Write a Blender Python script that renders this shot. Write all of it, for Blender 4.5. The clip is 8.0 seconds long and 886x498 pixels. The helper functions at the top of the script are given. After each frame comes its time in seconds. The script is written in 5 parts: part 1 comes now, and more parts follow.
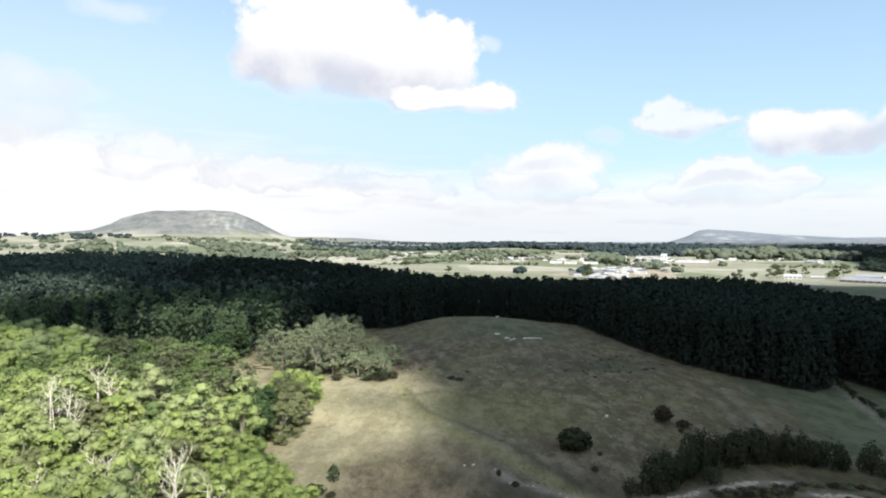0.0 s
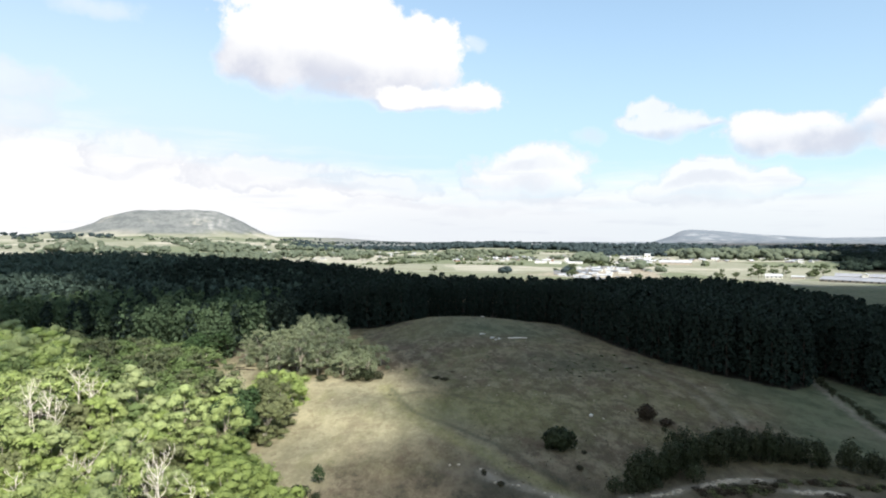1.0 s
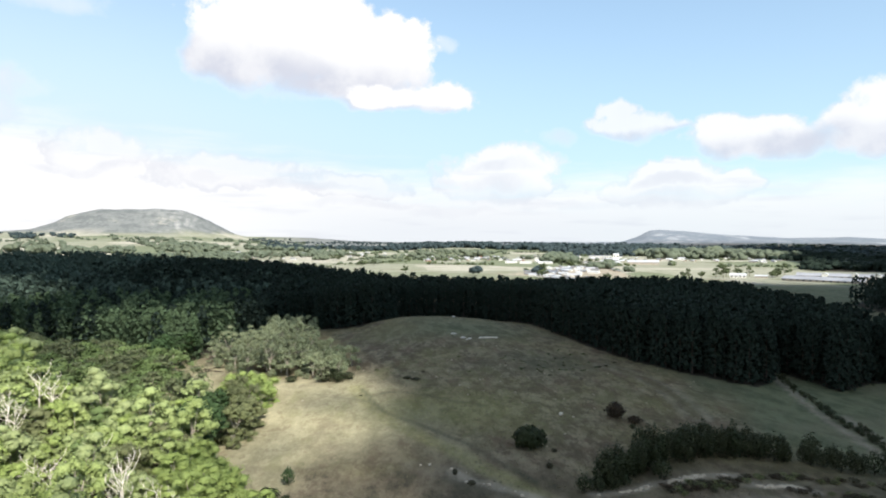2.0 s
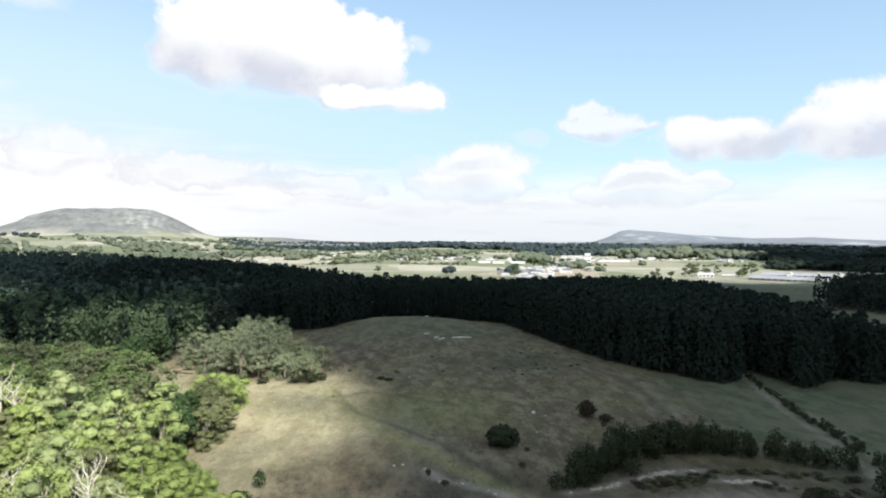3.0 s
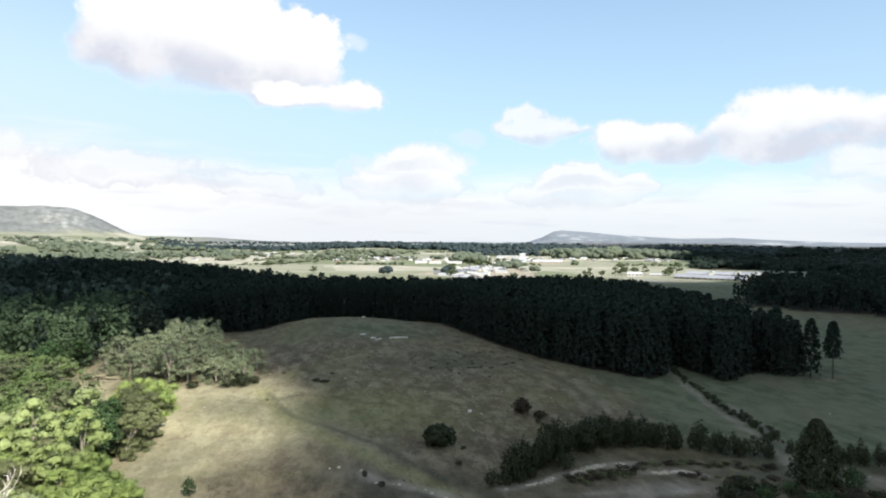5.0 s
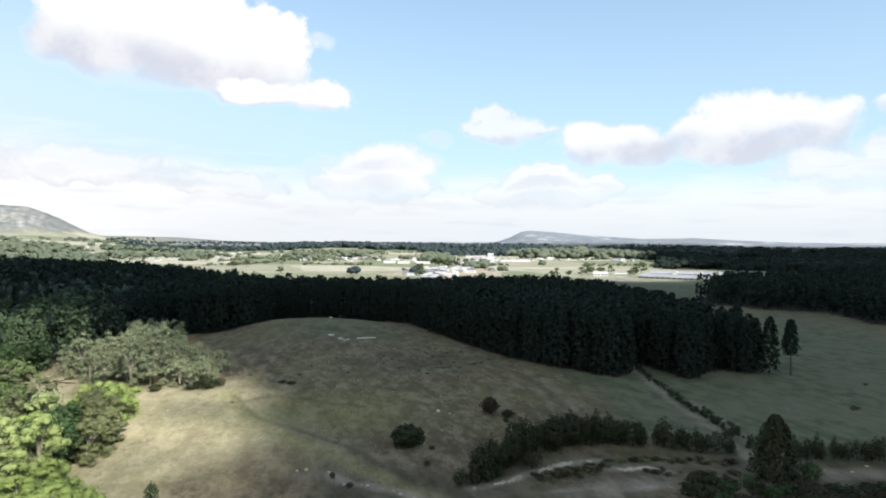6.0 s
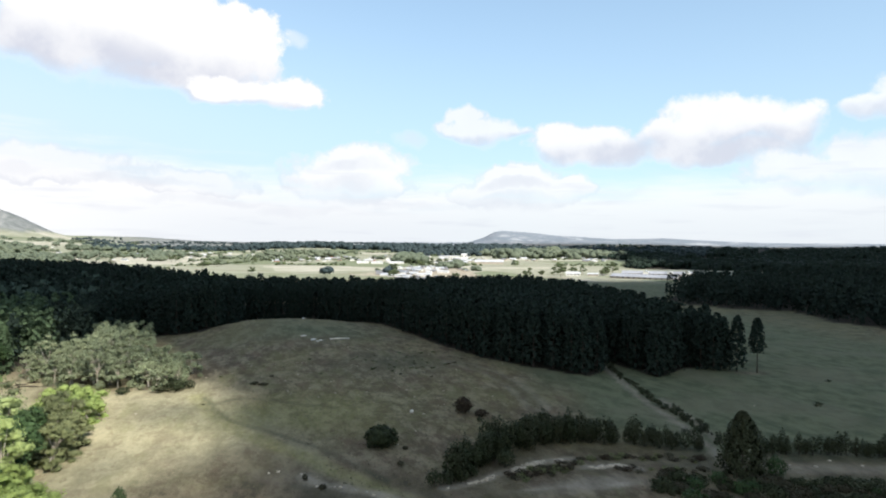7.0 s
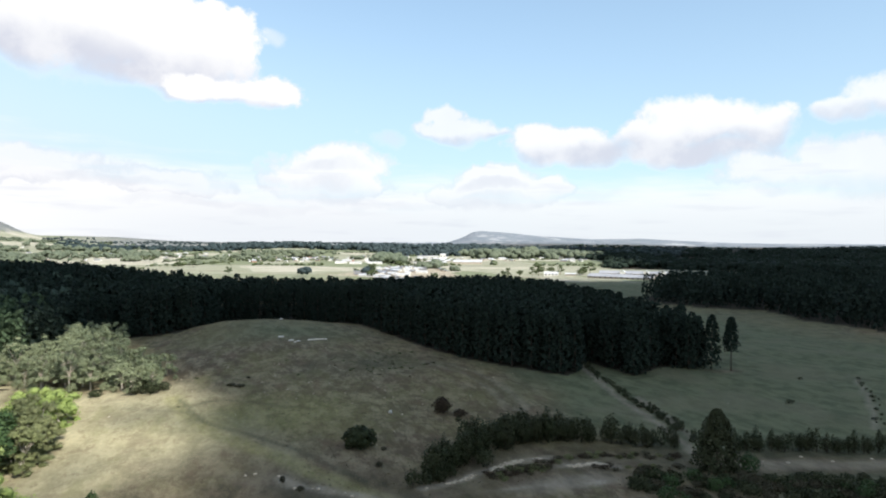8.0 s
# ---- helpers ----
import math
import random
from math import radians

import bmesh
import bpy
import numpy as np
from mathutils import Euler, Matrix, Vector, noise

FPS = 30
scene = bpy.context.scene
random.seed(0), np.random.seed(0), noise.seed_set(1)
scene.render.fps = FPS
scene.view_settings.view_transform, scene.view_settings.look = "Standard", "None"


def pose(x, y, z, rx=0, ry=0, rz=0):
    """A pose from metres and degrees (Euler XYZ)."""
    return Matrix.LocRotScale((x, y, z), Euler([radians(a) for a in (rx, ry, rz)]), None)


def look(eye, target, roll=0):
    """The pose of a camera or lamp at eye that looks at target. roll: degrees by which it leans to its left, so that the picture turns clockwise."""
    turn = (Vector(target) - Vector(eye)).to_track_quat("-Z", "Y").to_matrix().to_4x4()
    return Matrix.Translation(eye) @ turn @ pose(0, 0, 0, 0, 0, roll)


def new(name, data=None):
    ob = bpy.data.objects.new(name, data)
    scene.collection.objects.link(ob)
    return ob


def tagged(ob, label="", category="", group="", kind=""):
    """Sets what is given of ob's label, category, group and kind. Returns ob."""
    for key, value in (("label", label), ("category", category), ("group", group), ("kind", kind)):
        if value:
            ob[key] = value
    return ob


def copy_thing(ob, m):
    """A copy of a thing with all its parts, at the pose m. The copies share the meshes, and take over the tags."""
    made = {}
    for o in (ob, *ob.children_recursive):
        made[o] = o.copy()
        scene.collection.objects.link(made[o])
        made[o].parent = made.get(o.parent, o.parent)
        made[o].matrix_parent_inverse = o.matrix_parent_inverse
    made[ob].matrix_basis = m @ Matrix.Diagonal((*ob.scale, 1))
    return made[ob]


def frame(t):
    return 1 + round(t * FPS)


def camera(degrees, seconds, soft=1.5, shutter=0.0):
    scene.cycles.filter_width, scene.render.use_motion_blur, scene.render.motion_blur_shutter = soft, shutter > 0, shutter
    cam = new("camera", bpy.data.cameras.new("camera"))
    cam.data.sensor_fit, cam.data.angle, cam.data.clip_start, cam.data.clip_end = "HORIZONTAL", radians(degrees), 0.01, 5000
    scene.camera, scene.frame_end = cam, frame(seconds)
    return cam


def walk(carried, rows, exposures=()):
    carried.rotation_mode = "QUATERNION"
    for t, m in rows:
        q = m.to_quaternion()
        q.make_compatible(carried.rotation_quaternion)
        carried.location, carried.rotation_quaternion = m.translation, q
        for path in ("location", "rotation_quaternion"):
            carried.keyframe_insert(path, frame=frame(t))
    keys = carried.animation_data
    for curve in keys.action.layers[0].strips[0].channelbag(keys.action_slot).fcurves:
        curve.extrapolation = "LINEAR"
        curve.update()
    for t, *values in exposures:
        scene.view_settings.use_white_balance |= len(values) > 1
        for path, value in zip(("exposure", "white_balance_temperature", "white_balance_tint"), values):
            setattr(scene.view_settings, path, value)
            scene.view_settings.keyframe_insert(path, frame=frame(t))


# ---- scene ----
# ---- camera ----
EYE = (0.0, 0.0, 58.0)
cam = camera(69.7, 8.0, soft=2.0)
# seconds, heading, tilt, lean in degrees: a drone hovering on the spot and turning slowly to its right
TURN = (
    (0, 0.000, -0.682, -0.007),
    (0.5, -0.493, -0.686, -0.012),
    (1, -1.326, -0.689, -0.021),
    (1.5, -2.644, -0.692, -0.037),
    (3, -6.338, -0.692, -0.079),
    (3.5, -7.645, -0.690, -0.094),
    (4, -9.027, -0.687, -0.110),
    (4.5, -10.511, -0.683, -0.127),
    (6, -14.867, -0.663, -0.176),
    (6.5, -16.119, -0.655, -0.190),
    (7, -17.244, -0.646, -0.203),
    (7.5, -18.175, -0.637, -0.213),
    (8, -19.165, -0.627, -0.223),
)
walk(cam, [(t, pose(*EYE, 90 + tilt, lean, heading)) for t, heading, tilt, lean in TURN])


# ---- lie of the land ----
def smooth(a, b, v):
    k = np.clip((v - a) / (b - a), 0.0, 1.0)
    return k * k * (3 - 2 * k)


def hump(x, y, cx, cy, left, right, near, far):
    """A rounded rise with its own reach on each of its four sides."""
    u = np.where(x < cx, (x - cx) / left, (x - cx) / right)
    v = np.where(y < cy, (y - cy) / near, (y - cy) / far)
    return np.exp(-u * u - v * v)


def height(x, y):
    """Height of the ground, in metres over the flat by the creek."""
    x, y = np.asarray(x, float), np.asarray(y, float)
    d = np.hypot(x, y)
    az = np.degrees(np.arctan2(x, y))
    z = 11.7 * hump(x, y, 22, 345, 66, 105, 125, 68)
    z = z + 2.7 * hump(x, y, 8, 352, 24, 42, 26, 40)
    z = z + 26.0 * hump(x, y, -350, 620, 500, 300, 240, 420) * smooth(3000, 1200, d)
    z = z + 0.5 * np.sin(x / 31 + 1.0) * np.cos(y / 27) + 0.25 * np.sin(x / 9.0 + y / 13.0) + 0.12 * np.sin(x / 3.7 - y / 4.9)
    west = smooth(-3, -24, az) * smooth(-120, -60, az)
    z = z + smooth(1500, 3800, d) * (38 + 52 * west + 6 * np.sin(az / 4.0))
    # the rim of the plain, with a long low ridge that ends in a bluff
    rim = np.interp(az, [-60, -12, -8, -4, 0, 19.6, 21, 21.8, 22.6, 25, 27.5, 32.4, 36.3, 39, 44, 60, 180],
                    [96, 88, 82, 60, 52, 56, 92, 128, 137, 124, 104, 80, 87, 74, 57, 52, 52])
    k = smooth(3600, 4500, d)
    z = z * (1 - k) + rim * k
    # the flat-topped volcanic hill
    u = (az + 21.0) / 57.3 * 4000
    v = d - 4000
    side = np.interp(u, [-800, -690, -560, -447, -405, -310, -216, -60, 154, 220, 279, 345, 412, 475, 540], [0, 0.14, 0.22, 0.5, 0.67, 0.85, 0.96, 1, 1, 0.95, 0.82, 0.60, 0.36, 0.14, 0])
    z = z + 148 * side * smooth(-520, -40, v) * smooth(700, 150, v) * (1 + 0.02 * np.sin(u / 60) + 0.015 * np.sin(u / 23 + v / 50))
    return z


def inside(px, py, poly):
    """Which of the points lie within a polygon of the plan."""
    hit = np.zeros(np.shape(px), bool)
    for (ax, ay), (bx, by) in zip(poly, poly[1:] + poly[:1]):
        cross = (ay > py) != (by > py)
        hit ^= cross & (px < (bx - ax) * (py - ay) / (by - ay + 1e-9) + ax)
    return hit


def off_line(px, py, line):
    """Distance in the plan from points to a line of several legs."""
    best = np.full(np.shape(px), 1e9)
    for (ax, ay), (bx, by) in zip(line, line[1:]):
        k = np.clip(((px - ax) * (bx - ax) + (py - ay) * (by - ay)) / ((bx - ax) ** 2 + (by - ay) ** 2), 0, 1)
        best = np.minimum(best, np.hypot(px - ax - k * (bx - ax), py - ay - k * (by - ay)))
    return best


# ---- sun, sky and clouds ----
SUN_HEADING, SUN_HEIGHT = 160.0, 44.0
to_sun = Vector((math.sin(radians(SUN_HEADING)) * math.cos(radians(SUN_HEIGHT)), math.cos(radians(SUN_HEADING)) * math.cos(radians(SUN_HEIGHT)), math.sin(radians(SUN_HEIGHT))))
sun_data = bpy.data.lights.new("sun", "SUN")
sun_data.energy, sun_data.angle, sun_data.color = 4.5, radians(0.6), (1.0, 0.95, 0.86)
sun = new("sun", sun_data)
sun.matrix_world = look(to_sun * 3000, (0, 0, 0))
scene.view_settings.exposure = 1.15


class Nodes:
    """Short hand for a tree of shader nodes."""

    def __init__(self, tree):
        self.tree = tree
        tree.nodes.clear()

    def add(self, kind):
        return self.tree.nodes.new(kind)

    def put(self, socket, value):
        if isinstance(value, bpy.types.NodeSocket):
            self.tree.links.new(value, socket)
        elif value is not None:
            socket.default_value = value

    def math(self, op, a, b=None, c=None, clamp=False):
        node = self.add("ShaderNodeMath")
        node.operation, node.use_clamp = op, clamp
        for socket, value in zip(node.inputs, (a, b, c)):
            self.put(socket, value)
        return node.outputs[0]

    def ramp(self, value, a, b, low=0.0, high=1.0):
        node = self.add("ShaderNodeMapRange")
        node.interpolation_type = "SMOOTHSTEP"
        for socket, v in zip(node.inputs, (value, a, b, low, high)):
            self.put(socket, v)
        return node.outputs[0]

    def noise(self, vector, scale, detail=4.0, rough=0.55):
        node = self.add("ShaderNodeTexNoise")
        self.put(node.inputs["Vector"], vector)
        self.put(node.inputs["Scale"], scale)
        self.put(node.inputs["Detail"], detail)
        self.put(node.inputs["Roughness"], rough)
        return node.outputs["Fac"]

    def mix(self, k, a, b):
        node = self.add("ShaderNodeMix")
        node.data_type = "RGBA"
        self.put(node.inputs[0], k)
        for socket, v in ((node.inputs[6], a), (node.inputs[7], b)):
            self.put(socket, (*v, 1.0) if isinstance(v, tuple) and len(v) == 3 else v)
        return node.outputs[2]


def sky():
    world = bpy.data.worlds.new("sky")
    scene.world = world
    world.use_nodes = True
    n = Nodes(world.node_tree)
    air = n.add("ShaderNodeTexSky")
    air.sky_type, air.sun_disc, air.sun_elevation, air.sun_rotation = "NISHITA", False, radians(SUN_HEIGHT), radians(SUN_HEADING)
    air.altitude, air.air_density, air.dust_density, air.ozone_density = 500.0, 1.0, 1.0, 1.4
    where = n.add("ShaderNodeTexCoord").outputs["Generated"]
    split = n.add("ShaderNodeSeparateXYZ")
    n.put(split.inputs[0], where)
    az = n.math("DEGREES", n.math("ARCTAN2", split.outputs[0], split.outputs[1]))
    el = n.math("DEGREES", n.math("ARCSINE", split.outputs[2]))
    swirl = n.add("ShaderNodeTexNoise")
    n.put(swirl.inputs["Vector"], where)
    n.put(swirl.inputs["Scale"], 14.0)
    n.put(swirl.inputs["Detail"], 5.0)
    bits = n.add("ShaderNodeSeparateColor")
    n.put(bits.inputs[0], swirl.outputs["Color"])
    az_w = n.math("MULTIPLY_ADD", n.math("SUBTRACT", bits.outputs[0], 0.5), 7.0, az)
    el_w = n.math("MULTIPLY_ADD", n.math("SUBTRACT", bits.outputs[1], 0.5), 3.0, el)
    fine = n.math("SUBTRACT", n.noise(where, 34.0, 6.0, 0.6), 0.5)

    wisp = n.math("SUBTRACT", n.noise(where, 80.0, 4.0, 0.6), 0.5)
    ragged = n.math("MULTIPLY_ADD", wisp, 0.75, n.math("MULTIPLY", fine, 1.3))
    mottle = n.ramp(n.noise(where, 17.0, 5.0), 0.32, 0.62, 0.45, 1.0)

    def heap(base, slope, thick, solid, soft, puffs, melt=None):
        """One cumulus: its base's height, tilt, shaded depth, density and softness; puffs of heading, height, half width, rise and drop, all in degrees; melt is the height below which it fades into the deck."""
        body = None
        for a, e, wide, rise, drop in puffs:
            du = n.math("DIVIDE", n.math("SUBTRACT", az_w, a), wide)
            de = n.math("SUBTRACT", el_w, e)
            dv = n.math("MAXIMUM", n.math("DIVIDE", de, rise), n.math("DIVIDE", de, -drop))
            b = n.math("SUBTRACT", 1.0, n.math("MULTIPLY_ADD", du, du, n.math("MULTIPLY", dv, dv)))
            body = b if body is None else n.math("SMOOTH_MAX", body, b, 0.3)
        level = n.math("SUBTRACT", el_w, n.math("MULTIPLY_ADD", n.math("SUBTRACT", az_w, puffs[0][0]), slope, base))
        under = n.math("MULTIPLY", n.ramp(n.math("DIVIDE", level, thick), 1.0, 0.45), mottle)
        body = n.math("MULTIPLY_ADD", ragged, n.math("MULTIPLY_ADD", under, -0.55, 1.0), body)
        cover = n.math("MULTIPLY", solid, n.ramp(body, n.math("MULTIPLY_ADD", under, -0.2, -0.15 - 0.3 * soft), n.math("MULTIPLY_ADD", under, 0.5, 0.2 + soft)))
        if melt:
            cover = n.math("MULTIPLY", cover, n.ramp(el_w, melt - 1.6, melt + 1.2))
        return cover, under

    heaps = [
        heap(12.2, -0.10, 5.0, 1.0, 0.1, [(-9.5, 17.6, 8.2, 6.0, 5.4), (-14.0, 15.2, 5.0, 2.6, 2.4), (-1.6, 16.2, 5.2, 3.5, 3.4), (-4.0, 13.8, 6.4, 2.0, 2.1)]),
        heap(11.0, -0.04, 1.0, 0.95, 0.15, [(2.9, 12.4, 4.2, 1.7, 1.2), (-1.6, 12.7, 3.8, 1.4, 1.1)]),
        heap(1.0, 0.0, 1.5, 0.9, 0.4, [(9.0, 6.2, 5.6, 2.0, 4.0), (8.2, 7.2, 3.2, 1.2, 1.2), (12.0, 5.2, 3.6, 1.1, 1.4)], 4.2),
        heap(8.8, 0.0, 1.0, 0.8, 0.4, [(20.4, 9.9, 4.2, 1.1, 1.1), (19.4, 11.0, 1.5, 1.1, 0.9), (23.4, 9.6, 2.6, 0.7, 0.6)]),
        heap(6.7, 0.07, 2.4, 0.92, 0.3, [(31.5, 7.7, 4.8, 1.4, 1.4), (29.0, 9.0, 3.6, 1.3, 1.6), (41.2, 9.9, 5.2, 2.5, 2.2), (37.0, 9.0, 3.8, 1.5, 1.9), (45.2, 9.4, 3.2, 2.2, 2.0), (40.0, 7.7, 8.0, 1.2, 1.2)]),
        heap(1.0, 0.0, 1.5, 0.88, 0.4, [(23.8, 5.4, 4.6, 1.7, 3.6), (27.4, 4.7, 3.6, 1.0, 1.6), (20.3, 4.7, 3.2, 0.9, 1.6)], 3.6),
        heap(1.0, 0.0, 1.6, 0.8, 0.5, [(53.0, 6.3, 6.4, 2.1, 3.6), (46.5, 5.8, 4.6, 1.4, 1.6)], 4.2),
        heap(9.2, 0.0, 1.6, 0.8, 0.4, [(55.0, 10.8, 3.4, 2.0, 1.6), (51.5, 10.2, 2.6, 1.0, 1.0)]),
        heap(-9.0, 0.0, 2.0, 0.55, 0.7, [(-34.0, 11.9, 5.4, 1.9, 2.0), (-36.0, 9.2, 7.0, 1.9, 2.0)]),
        heap(-9.0, 0.0, 1.0, 0.8, 0.5, [(-15.0, 5.8, 7.0, 1.6, 1.6), (-24.5, 7.2, 4.0, 1.6, 1.8), (-4.5, 4.9, 5.5, 1.2, 1.2)]),
        heap(-9.0, 0.0, 1.0, 0.42, 1.0, [(4.7, 16.9, 1.0, 0.8, 0.7), (-26.5, 17.9, 3.2, 1.1, 0.9), (13.4, 9.0, 1.8, 0.9, 0.8)]),
    ]
    cumulus, under = heaps[0]
    for c, u in heaps[1:]:
        under = n.math("MULTIPLY_ADD", c, n.math("SUBTRACT", u, under), under)
        cumulus = n.math("MULTIPLY_ADD", c, n.math("SUBTRACT", 1.0, cumulus), cumulus)
    # grey undersides of the flat layers: heading, height, half length and half depth in degrees, and depth of tone
    layers = None
    for a, e, long, deep, tone in ((-25.2, 5.7, 3.2, 0.42, 0.8), (-8.6, 4.75, 4.8, 0.4, 0.85), (-17.6, 5.2, 1.8, 0.4, 0.5), (5.0, 2.8, 3.2, 0.45, 0.45), (8.8, 6.5, 3.0, 0.5, 0.8), (8.2, 5.1, 3.8, 0.55, 0.7), (-3.0, 3.4, 4.5, 0.35, 0.5),
                                   (23.6, 5.1, 2.8, 0.5, 0.8), (23.4, 3.9, 4.4, 0.5, 0.65), (41.0, 8.3, 5.2, 0.8, 0.6), (34.0, 6.4, 3.6, 0.5, 0.55), (49.0, 4.3, 4.6, 0.5, 0.6), (31.0, 4.2, 4.0, 0.4, 0.4), (15.5, 3.2, 3.5, 0.4, 0.45)):
        du = n.math("DIVIDE", n.math("SUBTRACT", az_w, a), long)
        dv = n.math("DIVIDE", n.math("SUBTRACT", el_w, e), deep)
        b = n.math("MULTIPLY", n.ramp(n.math("MULTIPLY_ADD", du, du, n.math("MULTIPLY", dv, dv)), 2.4, 0.0), tone)
        layers = b if layers is None else n.math("MAXIMUM", layers, b)
    layers = n.math("MULTIPLY", n.math("MULTIPLY", layers, 0.72), mottle)
    # a low deck that closes up towards the horizon, higher in the west
    flat = n.add("ShaderNodeCombineXYZ")
    n.put(flat.inputs[0], n.math("MULTIPLY", az, 0.075))
    n.put(flat.inputs[1], n.math("MULTIPLY", el, 0.62))
    sheet = n.noise(flat.outputs[0], 1.0, 6.0, 0.6)
    line = n.math("MAXIMUM", n.math("MULTIPLY_ADD", az, -0.11, 5.3), 5.0)
    rise = n.math("MULTIPLY_ADD", n.math("SUBTRACT", sheet, 0.5), -6.0, n.math("SUBTRACT", n.math("MULTIPLY_ADD", n.math("SUBTRACT", el_w, el), 0.5, el), line))
    sheets = n.math("MULTIPLY", n.ramp(rise, 2.2, -2.2), n.ramp(az, 6.0, 24.0, 1.0, 0.88))
    # the rest of the sky, out of view, is half clouded in the same way
    wide = n.noise(where, 3.2, 6.0, 0.6)
    others = n.math("MULTIPLY", n.ramp(wide, 0.5, 0.62), n.ramp(el, 23.0, 30.0))
    cover = n.math("MAXIMUM", n.math("MAXIMUM", cumulus, sheets), others)
    streak = n.math("MULTIPLY", n.ramp(n.noise(flat.outputs[0], 1.5, 3.0), 0.50, 0.74), n.ramp(el, 10.0, 7.0, 0.0, 0.42))
    grey = n.math("MAXIMUM", n.math("MULTIPLY", under, n.ramp(cumulus, 0.0, 0.5)), n.math("MAXIMUM", layers, streak))
    dim = n.math("MULTIPLY", n.ramp(el, 6.0, 0.5), n.ramp(az, -24.0, 2.0))
    white = n.mix(dim, (0.475, 0.475, 0.478), (0.395, 0.412, 0.435))
    cloud = n.mix(grey, white, (0.322, 0.334, 0.380))
    tinted = n.add("ShaderNodeVectorMath")
    tinted.operation = "MULTIPLY"
    n.put(tinted.inputs[0], air.outputs[0])
    n.put(tinted.inputs[1], (0.099, 0.110, 0.104))
    haze = n.math("MULTIPLY_ADD", n.ramp(el, 26.0, 0.0), n.ramp(az, 40.0, -34.0, 0.40, 0.80), 0.30)
    clear = n.mix(haze, tinted.outputs[0], n.mix(n.ramp(az, 20.0, -34.0), (0.272, 0.348, 0.420), (0.335, 0.392, 0.43)))
    out = n.add("ShaderNodeBackground")
    n.put(out.inputs[0], n.mix(cover, clear, cloud))
    n.put(out.inputs[1], 1.0)
    n.put(n.add("ShaderNodeOutputWorld").inputs[0], out.outputs[0])


sky()


# ---- materials ----
def material(name, build, rough=0.8, metal=0.0, relief=0.0, relief_scale=1.0, through_light=0.0, spec=0.12):
    m = bpy.data.materials.new(name)
    m.use_nodes = True
    n = Nodes(m.node_tree)
    colour = build(n)
    surface = n.add("ShaderNodeBsdfPrincipled")
    n.put(surface.inputs["Base Color"], colour)
    surface.inputs["Roughness"].default_value = rough
    surface.inputs["Metallic"].default_value = metal
    surface.inputs["Specular IOR Level"].default_value = spec
    if relief:
        bump = n.add("ShaderNodeBump")
        bump.inputs["Strength"].default_value, bump.inputs["Distance"].default_value = 1.0, relief
        n.put(bump.inputs["Height"], n.noise(n.add("ShaderNodeTexCoord").outputs["Object"], relief_scale, 5.0, 0.65))
        n.put(surface.inputs["Normal"], bump.outputs[0])
    last = surface.outputs[0]
    if through_light:
        thin = n.add("ShaderNodeBsdfTranslucent")
        n.put(thin.inputs[0], colour)
        both = n.add("ShaderNodeMixShader")
        both.inputs[0].default_value = through_light
        n.put(both.inputs[1], last)
        n.put(both.inputs[2], thin.outputs[0])
        last = both.outputs[0]
    n.put(n.add("ShaderNodeOutputMaterial").inputs[0], last)
    return m


def two_tone(a, b, scale, spread=0.5, detail=5.0):
    def build(n):
        return n.mix(n.ramp(n.noise(n.add("ShaderNodeTexCoord").outputs["Object"], scale, detail, 0.65), 0.5 - spread / 2, 0.5 + spread / 2), a, b)
    return build


def leafy(a, b, c):
    """Leaves that differ from spray to spray and from tree to tree, mottled in clumps."""
    def build(n):
        island = n.add("ShaderNodeNewGeometry").outputs["Random Per Island"]
        tree = n.add("ShaderNodeObjectInfo").outputs["Random"]
        patch = n.noise(n.add("ShaderNodeTexCoord").outputs["Object"], 1.7, 4.0, 0.7)
        return n.mix(n.math("MULTIPLY", tree, 0.55), n.mix(n.math("MULTIPLY_ADD", island, 0.32, n.ramp(patch, 0.36, 0.66, 0.0, 0.68)), a, b), c)
    return build


